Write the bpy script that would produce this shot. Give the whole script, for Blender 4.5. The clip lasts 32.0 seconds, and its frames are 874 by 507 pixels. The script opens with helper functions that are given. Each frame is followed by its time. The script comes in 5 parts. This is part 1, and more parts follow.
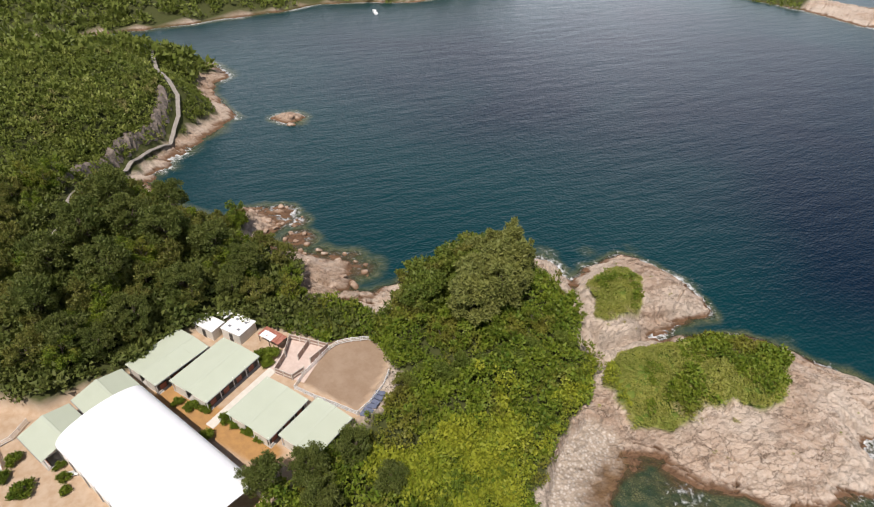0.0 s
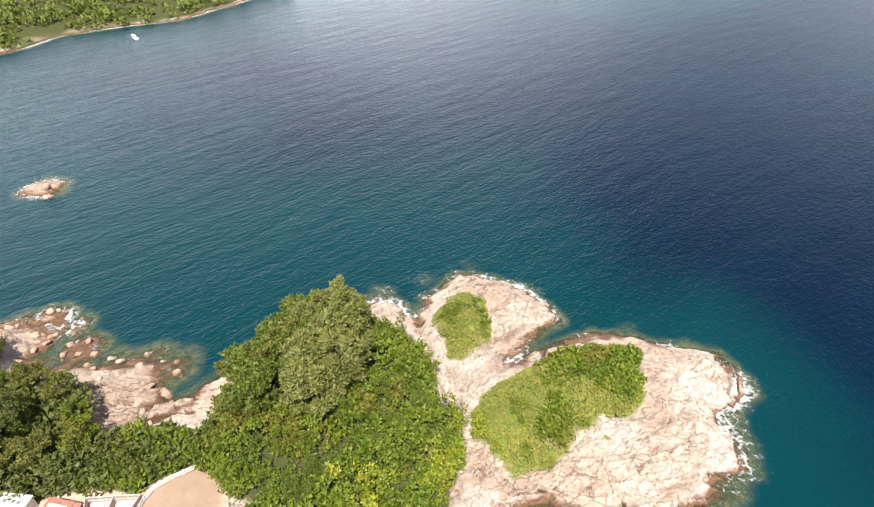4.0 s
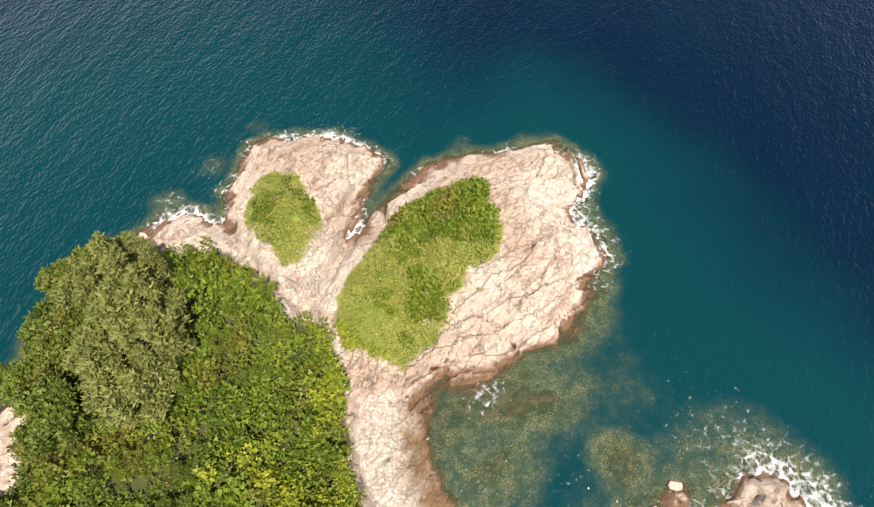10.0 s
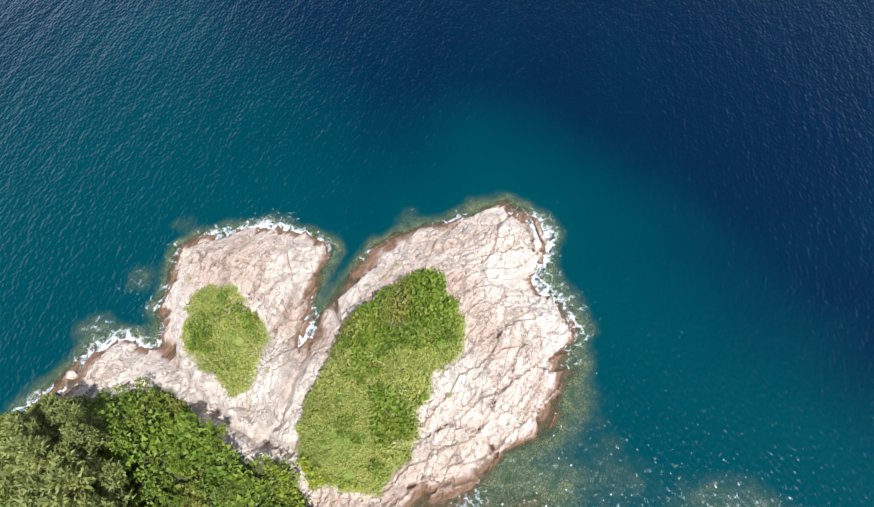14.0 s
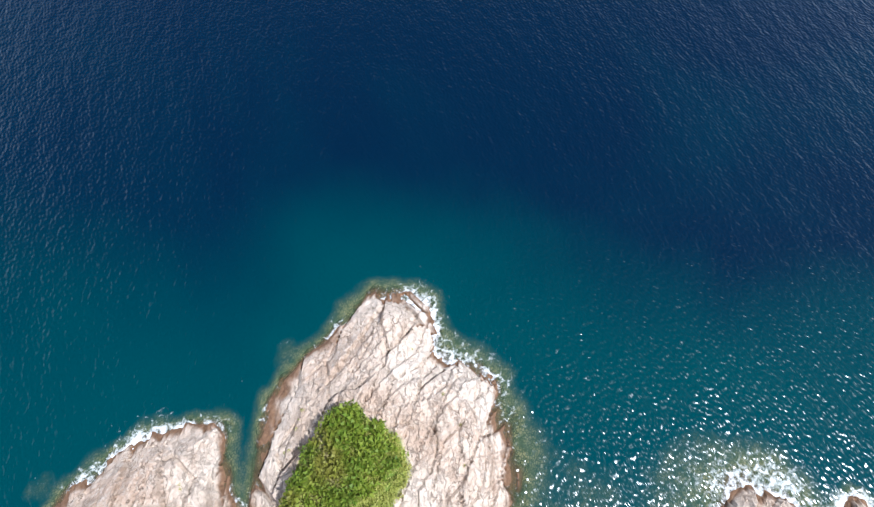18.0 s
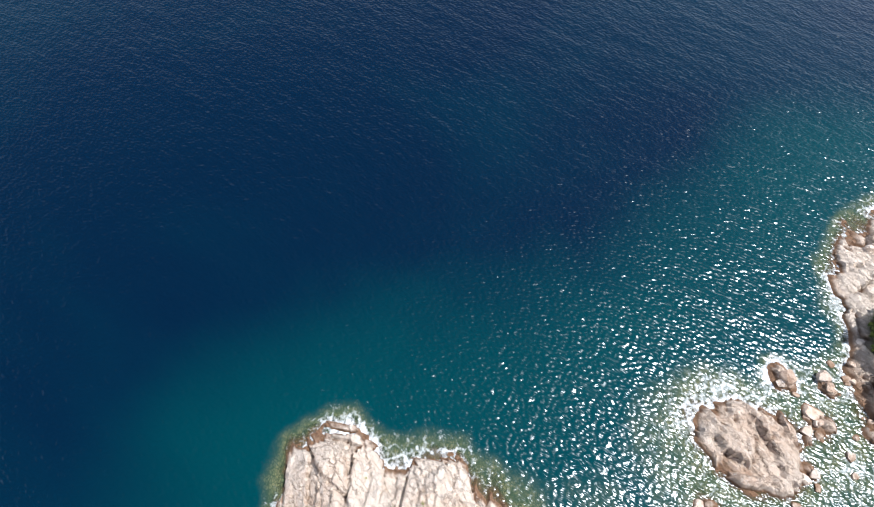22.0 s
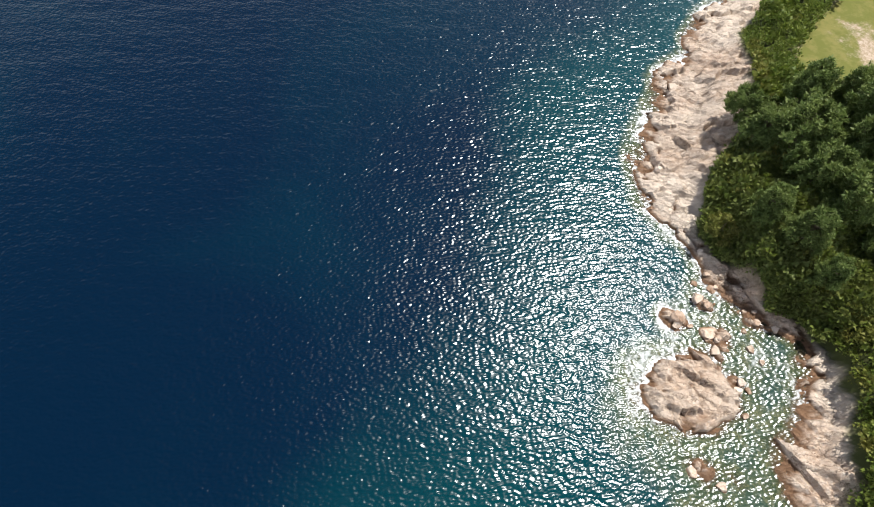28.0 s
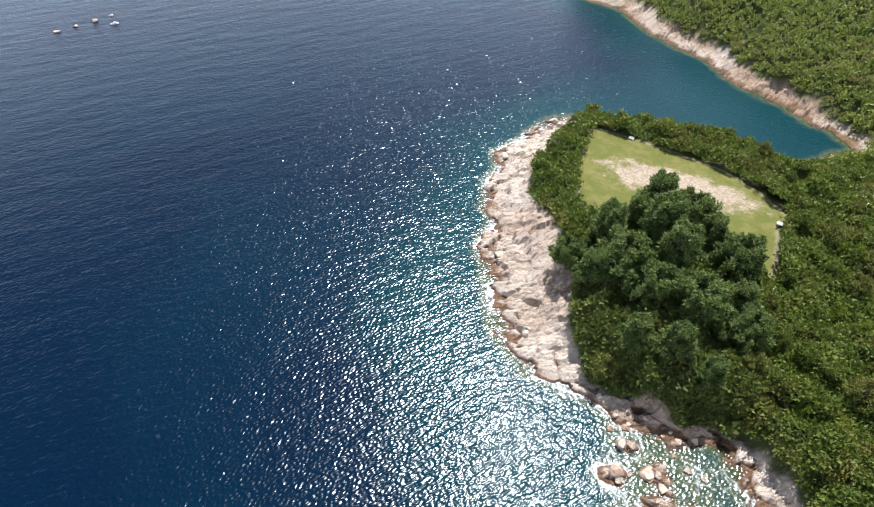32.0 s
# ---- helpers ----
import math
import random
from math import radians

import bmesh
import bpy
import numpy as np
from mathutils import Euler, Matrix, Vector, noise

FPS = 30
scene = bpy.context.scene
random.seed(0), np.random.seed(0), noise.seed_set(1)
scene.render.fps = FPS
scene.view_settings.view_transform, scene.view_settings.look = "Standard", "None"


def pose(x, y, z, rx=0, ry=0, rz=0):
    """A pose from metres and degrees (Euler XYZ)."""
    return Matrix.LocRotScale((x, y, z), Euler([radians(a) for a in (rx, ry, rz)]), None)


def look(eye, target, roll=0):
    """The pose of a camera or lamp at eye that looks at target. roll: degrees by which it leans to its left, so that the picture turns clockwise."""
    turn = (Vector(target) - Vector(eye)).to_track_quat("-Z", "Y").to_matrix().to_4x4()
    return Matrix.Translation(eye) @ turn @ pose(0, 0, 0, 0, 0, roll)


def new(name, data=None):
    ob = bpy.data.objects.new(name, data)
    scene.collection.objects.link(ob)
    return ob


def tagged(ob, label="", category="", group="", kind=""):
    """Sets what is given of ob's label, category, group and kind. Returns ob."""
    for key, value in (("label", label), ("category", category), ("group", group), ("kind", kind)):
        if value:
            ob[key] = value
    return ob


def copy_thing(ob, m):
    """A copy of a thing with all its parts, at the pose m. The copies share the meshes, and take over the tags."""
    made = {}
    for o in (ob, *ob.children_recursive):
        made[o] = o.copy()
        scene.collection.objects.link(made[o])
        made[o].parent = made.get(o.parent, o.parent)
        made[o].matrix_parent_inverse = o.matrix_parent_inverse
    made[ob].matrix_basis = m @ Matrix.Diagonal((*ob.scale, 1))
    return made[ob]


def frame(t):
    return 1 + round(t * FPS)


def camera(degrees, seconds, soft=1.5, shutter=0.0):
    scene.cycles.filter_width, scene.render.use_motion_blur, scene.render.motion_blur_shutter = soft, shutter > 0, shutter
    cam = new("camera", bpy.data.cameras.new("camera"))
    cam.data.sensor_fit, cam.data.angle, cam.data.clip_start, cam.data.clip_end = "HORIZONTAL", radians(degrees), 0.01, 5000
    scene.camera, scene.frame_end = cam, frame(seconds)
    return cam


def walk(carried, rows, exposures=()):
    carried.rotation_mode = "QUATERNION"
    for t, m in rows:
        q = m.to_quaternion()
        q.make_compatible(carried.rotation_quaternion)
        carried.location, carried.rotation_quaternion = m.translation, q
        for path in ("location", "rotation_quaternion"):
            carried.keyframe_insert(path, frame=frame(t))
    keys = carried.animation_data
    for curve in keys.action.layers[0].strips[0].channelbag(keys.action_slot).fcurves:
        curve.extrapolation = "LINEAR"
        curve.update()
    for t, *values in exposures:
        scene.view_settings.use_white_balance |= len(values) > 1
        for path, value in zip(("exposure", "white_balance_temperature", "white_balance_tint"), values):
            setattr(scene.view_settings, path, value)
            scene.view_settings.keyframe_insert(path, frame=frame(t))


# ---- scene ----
# ---------------------------------------------------------------- camera
cam = camera(75.6, 32.0, soft=1.2)
PATH = [  # seconds, eye, heading to the left of +y, pitch, roll
    (0, 2.12, -24.66, 87.07, 37.97, -36.78, 1.83), (0.5, 0.61, -23.30, 87.37, 33.78, -36.65, 2.14),
    (1, -0.53, -21.45, 87.72, 30.70, -36.65, 2.18), (1.5, -1.47, -19.46, 88.19, 28.86, -36.77, 2.07),
    (2, -2.24, -17.49, 88.62, 27.16, -36.84, 1.87), (2.5, -3.04, -15.45, 89.20, 25.22, -37.01, 1.68),
    (3, -3.69, -12.95, 89.69, 23.06, -37.19, 1.39), (3.5, -3.45, -9.20, 89.24, 20.80, -37.32, 0.67),
    (5.5, -7.05, -1.00, 87.91, 10.03, -36.47, 0.73), (6, -6.67, 1.52, 86.66, 6.77, -36.67, 0.41),
    (6.5, -6.41, 3.82, 85.89, 3.33, -39.98, 0.10), (7, -6.37, 6.12, 85.15, 0.02, -46.14, -0.06),
    (7.5, -7.19, 8.15, 84.36, -3.33, -51.87, 0.56), (8, -7.61, 10.21, 85.14, -6.51, -56.15, 0.79),
    (8.5, -7.62, 12.39, 85.67, -8.26, -58.29, 0.64), (9, -7.45, 14.79, 86.15, -8.19, -59.43, 0.44),
    (9.5, -6.89, 17.34, 86.60, -7.53, -60.21, 0.04), (10, -6.17, 19.46, 86.66, -7.23, -60.36, -0.49),
    (10.5, -5.88, 21.64, 86.75, -7.01, -60.54, -0.41), (11, -5.31, 23.94, 86.99, -7.25, -60.63, -0.46),
    (11.5, -4.78, 26.43, 87.45, -7.73, -60.99, -0.45), (12, -4.34, 29.15, 87.92, -7.46, -61.46, -0.33),
    (12.5, -3.77, 31.71, 88.32, -7.71, -61.81, -0.21), (13, -2.82, 34.48, 88.86, -8.76, -62.28, -0.61),
    (13.5, -1.71, 36.69, 89.12, -10.70, -62.45, -1.20), (14, -0.59, 39.00, 89.81, -14.62, -62.74, -1.47),
    (14.5, 0.46, 41.39, 90.63, -17.74, -63.14, -1.72), (15, 1.65, 43.50, 91.64, -21.21, -63.45, -2.10),
    (15.5, 2.68, 44.74, 92.03, -24.09, -63.24, -2.63), (17.5, 3.52, 51.97, 94.38, -42.77, -62.71, 0.75),
    (18, 3.98, 53.49, 94.23, -46.56, -62.29, 0.93), (18.5, 4.43, 54.58, 94.23, -50.10, -61.75, 0.78),
    (19, 5.20, 55.96, 94.06, -54.30, -61.38, 0.69), (19.5, 5.64, 57.00, 93.79, -58.48, -60.81, 0.57),
    (20, 6.20, 58.59, 94.05, -62.81, -60.43, 0.81), (20.5, 6.92, 60.15, 93.81, -67.26, -60.03, 1.07),
    (21, 7.90, 61.94, 93.61, -71.84, -59.65, 1.43), (21.5, 7.65, 63.21, 93.36, -76.11, -58.51, 1.76),
    (22, 8.41, 64.26, 93.90, -80.84, -57.97, 1.32), (22.5, 9.63, 65.60, 93.89, -84.95, -57.64, 0.95),
    (23, 10.86, 67.56, 93.99, -89.15, -57.41, 1.05), (23.5, 13.01, 69.28, 93.91, -92.26, -57.61, 1.61),
    (24, 15.48, 71.29, 94.70, -95.42, -57.95, 2.32), (24.5, 17.75, 72.07, 94.84, -98.05, -58.00, 2.23),
    (25, 19.87, 72.22, 95.11, -99.91, -58.02, 1.95), (25.5, 21.94, 72.27, 95.39, -102.31, -57.94, 1.32),
    (26, 23.79, 72.16, 95.81, -105.19, -57.99, 0.69), (26.5, 25.98, 72.11, 96.35, -108.52, -58.15, -0.02),
    (28.5, 40.36, 75.01, 103.09, -122.48, -60.50, 1.95), (29, 43.28, 76.95, 103.35, -126.89, -57.12, 3.30),
    (29.5, 45.90, 76.41, 105.00, -129.79, -52.81, 2.69), (30, 46.84, 75.22, 105.80, -133.65, -48.35, 1.50),
    (30.5, 48.60, 75.01, 106.81, -136.68, -45.93, 1.37), (31, 50.09, 73.88, 107.01, -140.07, -44.65, 1.09),
    (31.5, 51.17, 72.30, 107.13, -142.50, -44.03, 0.51), (32, 51.99, 70.57, 106.85, -145.13, -43.55, 0.09),
]


def aim(x, y, z, yaw, pitch, roll):
    a, b = radians(yaw), radians(pitch)
    way = Vector((-math.sin(a) * math.cos(b), math.cos(a) * math.cos(b), math.sin(b)))
    eye = Vector((x, y, z))
    return look(eye, eye + 100 * way, roll)


walk(cam, [(row[0], aim(*row[1:])) for row in PATH], exposures=[
    (0.0, -0.34, 6650, 15), (1.0, -0.34, 6650, 15), (2.0, -0.02, 6500, 14), (4.0, 0.60, 6550, 14), (6.0, 0.70, 6600, 14), (7.0, 0.60, 6700, 14), (9.0, 0.46, 6950, 14), (12.0, 0.50, 6150, 13),
    (15.0, 0.54, 5600, 10), (18.0, 0.50, 5600, 11), (22.0, 0.42, 5850, 11), (26.0, 0.38, 6200, 11), (28.5, 0.30, 6450, 10), (30.0, 0.40, 6200, 11), (32.0, 0.46, 5950, 11)])

# ---------------------------------------------------------------- sky and sun
SUN_AZIMUTH, SUN_HEIGHT = 163.0, 63.0  # degrees clockwise from +y, above the horizon
world = bpy.data.worlds.new("sky")
scene.world = world
world.use_nodes = True
sky = world.node_tree.nodes.new("ShaderNodeTexSky")
sky.sky_type, sky.sun_disc = "NISHITA", False
sky.sun_elevation, sky.sun_rotation = radians(SUN_HEIGHT), radians(SUN_AZIMUTH)
sky.air_density, sky.dust_density = 1.0, 1.6
sky.ozone_density = 1.2
# out-of-view fair-weather cloud, added to brighten the sea's reflection, thicker towards the horizon
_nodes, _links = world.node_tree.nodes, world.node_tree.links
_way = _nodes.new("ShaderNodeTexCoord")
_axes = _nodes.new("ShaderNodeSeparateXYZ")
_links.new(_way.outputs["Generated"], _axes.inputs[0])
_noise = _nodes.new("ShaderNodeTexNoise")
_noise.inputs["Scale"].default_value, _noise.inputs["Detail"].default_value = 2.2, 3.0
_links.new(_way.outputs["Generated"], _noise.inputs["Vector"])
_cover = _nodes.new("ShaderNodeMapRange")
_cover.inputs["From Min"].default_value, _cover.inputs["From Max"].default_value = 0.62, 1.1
_side = _nodes.new("ShaderNodeVectorMath")  # more added over the north-west hills, to lift the sea's reflection there
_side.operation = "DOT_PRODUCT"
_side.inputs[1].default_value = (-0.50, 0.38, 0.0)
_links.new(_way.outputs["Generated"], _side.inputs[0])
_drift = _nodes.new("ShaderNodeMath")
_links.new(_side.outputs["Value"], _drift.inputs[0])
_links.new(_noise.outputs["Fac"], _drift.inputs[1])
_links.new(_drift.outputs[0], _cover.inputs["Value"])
_height = _nodes.new("ShaderNodeMapRange")
_height.inputs["From Min"].default_value, _height.inputs["From Max"].default_value = 0.20, 0.66
_height.inputs["To Min"].default_value, _height.inputs["To Max"].default_value = 1.0, 0.0
_links.new(_axes.outputs[2], _height.inputs["Value"])
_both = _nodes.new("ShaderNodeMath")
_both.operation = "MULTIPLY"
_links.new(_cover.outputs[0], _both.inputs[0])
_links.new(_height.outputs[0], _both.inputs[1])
_added_haze = _nodes.new("ShaderNodeMapRange")  # out-of-view haze low over the horizon, added to brighten the far sea's reflection
_added_haze.inputs["From Min"].default_value, _added_haze.inputs["From Max"].default_value = 0.06, 0.56
_added_haze.inputs["To Min"].default_value, _added_haze.inputs["To Max"].default_value = 0.85, 0.0
_links.new(_axes.outputs[2], _added_haze.inputs["Value"])
_south = _nodes.new("ShaderNodeVectorMath")  # weighted thickest to the south-east, thinnest in the north, by the reflection wanted there
_south.operation = "DOT_PRODUCT"
_south.inputs[1].default_value = (0.5, -0.85, 0.0)
_links.new(_way.outputs["Generated"], _south.inputs[0])
_thick = _nodes.new("ShaderNodeMapRange")
_thick.inputs["From Min"].default_value, _thick.inputs["From Max"].default_value = -0.6, 0.5
_thick.inputs["To Min"].default_value, _thick.inputs["To Max"].default_value = 0.2, 1.0
_links.new(_south.outputs["Value"], _thick.inputs["Value"])
_bank = _nodes.new("ShaderNodeMath")
_bank.operation = "MULTIPLY"
_links.new(_added_haze.outputs[0], _bank.inputs[0])
_links.new(_thick.outputs[0], _bank.inputs[1])
_veil = _nodes.new("ShaderNodeMath")
_veil.operation = "MAXIMUM"
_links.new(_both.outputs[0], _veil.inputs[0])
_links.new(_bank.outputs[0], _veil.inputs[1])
_added_cloud = _nodes.new("ShaderNodeMix")
_added_cloud.data_type = "RGBA"
_added_cloud.inputs[7].default_value = (25.0, 25.5, 27.0, 1.0)
_links.new(_veil.outputs[0], _added_cloud.inputs[0])
_links.new(sky.outputs[0], _added_cloud.inputs[6])
_links.new(_added_cloud.outputs[2], _nodes["Background"].inputs[0])
world.node_tree.nodes["Background"].inputs[1].default_value = 0.080
sun_data = bpy.data.lights.new("sun", "SUN")
sun_data.energy, sun_data.angle, sun_data.color = 5.6, radians(0.53), (1.0, 0.96, 0.9)
sun = new("sun", sun_data)
_az, _el = radians(SUN_AZIMUTH), radians(SUN_HEIGHT)
sun.matrix_world = look((0, 0, 0), (-math.sin(_az) * math.cos(_el), -math.cos(_az) * math.cos(_el), -math.sin(_el)))

# ---------------------------------------------------------------- materials


class Nodes:
    """A small writer of node trees."""

    def __init__(self, name):
        self.m = bpy.data.materials.new(name)
        self.m.use_nodes = True
        self.t = self.m.node_tree
        self.b = self.t.nodes["Principled BSDF"]
        self.out = self.t.nodes["Material Output"]

    def add(self, kind, **values):
        n = self.t.nodes.new("ShaderNode" + kind)
        for key, value in values.items():
            n.inputs[key.replace("_", " ")].default_value = value
        return n

    def link(self, a, b):
        self.t.links.new(a, b)

    def attr(self, name):
        n = self.add("Attribute")
        n.attribute_name = name
        return n.outputs["Fac"]

    def place(self):
        return self.add("NewGeometry").outputs["Position"]

    def noise(self, scale, detail=4.0, rough=0.6, stretch=None, vector=None, distort=0.0):
        n = self.add("TexNoise", Scale=scale, Detail=detail, Roughness=rough, Distortion=distort)
        v = vector or self.place()
        if stretch:
            mapping = self.add("Mapping")
            mapping.inputs["Rotation"].default_value = (0, 0, radians(stretch[3]))
            mapping.vector_type = "TEXTURE"  # turned first, then stretched
            mapping.inputs["Scale"].default_value = tuple(1 / k for k in stretch[:3])
            self.link(v, mapping.inputs["Vector"])
            v = mapping.outputs[0]
        self.link(v, n.inputs["Vector"])
        return n.outputs["Fac"]

    def cells(self, scale, feature="F1", stretch=None, vector=None, randomness=1.0):
        n = self.add("TexVoronoi", Scale=scale, Randomness=randomness)
        n.feature = feature
        v = vector or self.place()
        if stretch:
            mapping = self.add("Mapping")
            mapping.inputs["Rotation"].default_value = (0, 0, radians(stretch[3]))
            mapping.vector_type = "TEXTURE"  # turned first, then stretched
            mapping.inputs["Scale"].default_value = tuple(1 / k for k in stretch[:3])
            self.link(v, mapping.inputs["Vector"])
            v = mapping.outputs[0]
        self.link(v, n.inputs["Vector"])
        return n.outputs["Distance"]

    def math(self, op, a, b=0.0, clamp=False):
        n = self.add("Math")
        n.operation, n.use_clamp = op, clamp
        for i, v in enumerate((a, b)):
            if isinstance(v, (int, float)):
                n.inputs[i].default_value = v
            else:
                self.link(v, n.inputs[i])
        return n.outputs[0]

    def step(self, value, lo, hi, a=0.0, b=1.0):
        n = self.add("MapRange", From_Min=lo, From_Max=hi, To_Min=a, To_Max=b)
        n.interpolation_type = "SMOOTHSTEP"
        self.link(value, n.inputs["Value"])
        return n.outputs[0]

    def mix(self, fac, a, b):
        n = self.add("Mix")
        n.data_type = "RGBA"
        for slot, v in ((0, fac), (6, a), (7, b)):
            if isinstance(v, (int, float)):
                n.inputs[slot].default_value = v
            elif isinstance(v, tuple):
                n.inputs[slot].default_value = (*v, 1.0)
            else:
                self.link(v, n.inputs[slot])
        return n.outputs[2]

    def bump(self, height, distance, strength=1.0, normal=None):
        n = self.add("Bump", Strength=strength, Distance=distance)
        self.link(height, n.inputs["Height"])
        if normal:
            self.link(normal, n.inputs["Normal"])
        return n.outputs[0]

    def done(self, color=None, rough=0.7, normal=None, metal=0.0, specular=0.5):
        b = self.b
        if isinstance(color, tuple):
            b.inputs["Base Color"].default_value = (*color, 1.0)
        elif color:
            self.link(color, b.inputs["Base Color"])
        if isinstance(rough, (int, float)):
            b.inputs["Roughness"].default_value = rough
        else:
            self.link(rough, b.inputs["Roughness"])
        b.inputs["Metallic"].default_value = metal
        b.inputs["Specular IOR Level"].default_value = specular
        if normal:
            self.link(normal, b.inputs["Normal"])
        return self.m


def granite(n):
    """Colour of jointed granite, and its crack lines and fine grain."""
    # jointed granite: cream faces, pinkish and ochre stains, dark broken cracks
    broad, fine = n.noise(0.07, 5), n.noise(1.1, 7, 0.72)
    rock = n.mix(n.step(broad, 0.38, 0.62), (0.60, 0.48, 0.375), (0.50, 0.36, 0.262))
    rock = n.mix(n.step(fine, 0.42, 0.7), rock, (0.65, 0.555, 0.46))
    rock = n.mix(n.step(n.noise(0.3, 6, 0.7), 0.56, 0.74), rock, (0.32, 0.205, 0.13))
    rock = n.mix(n.math("MULTIPLY", n.attr("weathered"), n.step(n.noise(0.5, 6, 0.7), 0.3, 0.6, 0.35, 1.0)), rock, (0.36, 0.245, 0.165))
    warp = n.add("VectorMath")
    warp.operation = "ADD"
    sway = n.add("TexNoise", Scale=0.5, Detail=5.0, Roughness=0.65)
    n.link(n.place(), sway.inputs["Vector"])
    far = n.add("VectorMath")
    far.operation = "SCALE"
    far.inputs["Scale"].default_value = 3.0
    n.link(sway.outputs["Color"], far.inputs[0])
    n.link(n.place(), warp.inputs[0])
    n.link(far.outputs[0], warp.inputs[1])
    crack = n.cells(0.36, "DISTANCE_TO_EDGE", (0.24, 1.7, 1.0, 52), warp.outputs[0])
    cross = n.cells(0.30, "DISTANCE_TO_EDGE", (0.3, 1.5, 1.0, -22), warp.outputs[0])
    small = n.cells(1.3, "DISTANCE_TO_EDGE", (0.5, 1.7, 1.0, 38), warp.outputs[0])
    gate = n.step(n.noise(0.16, 4, 0.6), 0.36, 0.58, 0.25, 1.0)
    lines = n.math("MULTIPLY", n.math("MULTIPLY", n.step(crack, 0.0, 0.034), n.step(cross, 0.0, 0.02, 0.45, 1.0)), n.step(small, 0.0, 0.045, 0.72, 1.0))
    deep_lines = n.math("SUBTRACT", 1.0, n.math("MULTIPLY", n.math("SUBTRACT", 1.0, lines), gate))
    rock = n.mix(deep_lines, (0.20, 0.135, 0.09), rock)
    rock = n.mix(n.step(n.noise(0.9, 7, 0.75, (0.35, 2.2, 1.0, 48)), 0.56, 0.68, 0.0, 0.55), rock, (0.30, 0.205, 0.14))
    # lichen-grey and rust blotches, and a pale bleached bloom
    rock = n.mix(n.step(n.noise(0.55, 7, 0.75), 0.60, 0.72, 0.0, 0.7), rock, (0.36, 0.27, 0.21))
    rock = n.mix(n.step(n.noise(0.045, 3, 0.5), 0.42, 0.60, 0.05, 0.55), rock, (0.68, 0.59, 0.49))
    return rock, lines, fine


def ground_material():
    n = Nodes("ground")
    rock, lines, fine = granite(n)
    height = n.add("SeparateXYZ")
    n.link(n.place(), height.inputs[0])
    z = n.math("ADD", height.outputs[2], n.math("MULTIPLY", n.math("SUBTRACT", n.noise(0.25, 4), 0.5), 1.0))
    tide = n.step(z, 0.25, 0.95)
    rock = n.mix(tide, n.mix(fine, (0.11, 0.06, 0.035), (0.27, 0.155, 0.085)), rock)
    # seabed under the surface: weed, rubble and pale sand
    bed = n.mix(n.step(n.noise(0.35, 5, 0.7), 0.42, 0.62), (0.03, 0.035, 0.02), (0.12, 0.105, 0.06))
    rock = n.mix(n.step(height.outputs[2], -0.5, 0.0), bed, rock)
    # soils and swards
    turf = n.mix(n.step(n.noise(0.22, 5, 0.7), 0.38, 0.62), (0.10, 0.15, 0.02), (0.21, 0.22, 0.045))
    turf = n.mix(n.step(n.noise(2.2, 5, 0.7), 0.5, 0.8), turf, (0.06, 0.10, 0.015))
    color = n.mix(n.attr("grass"), rock, turf)
    soil = n.mix(n.noise(0.8, 5), (0.035, 0.045, 0.012), (0.075, 0.08, 0.022))
    color = n.mix(n.attr("bush"), color, soil)
    lawn = n.mix(n.step(n.noise(0.3, 5, 0.65), 0.4, 0.65), (0.105, 0.112, 0.018), (0.155, 0.142, 0.036))
    bare = n.mix(n.step(n.noise(1.6, 6, 0.7), 0.4, 0.65), (0.27, 0.205, 0.13), (0.42, 0.34, 0.265))
    worn = n.step(n.math("ADD", n.attr("worn"), n.math("MULTIPLY", n.math("SUBTRACT", n.noise(0.25, 6, 0.7), 0.5), 1.6)), 0.42, 0.80)
    color = n.mix(n.attr("lawn"), color, n.mix(worn, lawn, bare))
    sand = n.mix(n.step(n.noise(0.6, 6, 0.65), 0.35, 0.7), (0.50, 0.38, 0.27), (0.42, 0.29, 0.18))
    color = n.mix(n.attr("sand"), color, sand)
    orange = n.mix(n.step(n.noise(0.8, 6, 0.65), 0.3, 0.7), (0.45, 0.25, 0.09), (0.36, 0.20, 0.08))
    color = n.mix(n.attr("track"), color, orange)
    pad = n.mix(n.step(n.noise(0.35, 6, 0.65), 0.3, 0.7), (0.27, 0.185, 0.12), (0.33, 0.24, 0.165))
    color = n.mix(n.attr("paddock"), color, pad)
    shingle = n.mix(n.step(n.cells(1.7), 0.1, 0.6), (0.70, 0.63, 0.55), (0.50, 0.41, 0.32))
    color = n.mix(n.attr("beach"), color, n.mix(tide, (0.2, 0.12, 0.06), shingle))
    relief = n.math("MULTIPLY", n.math("ADD", n.math("MULTIPLY", lines, 0.6), fine), n.attr("bare"))
    return n.done(color, 0.85, n.bump(relief, 0.7, 0.8), specular=0.25)


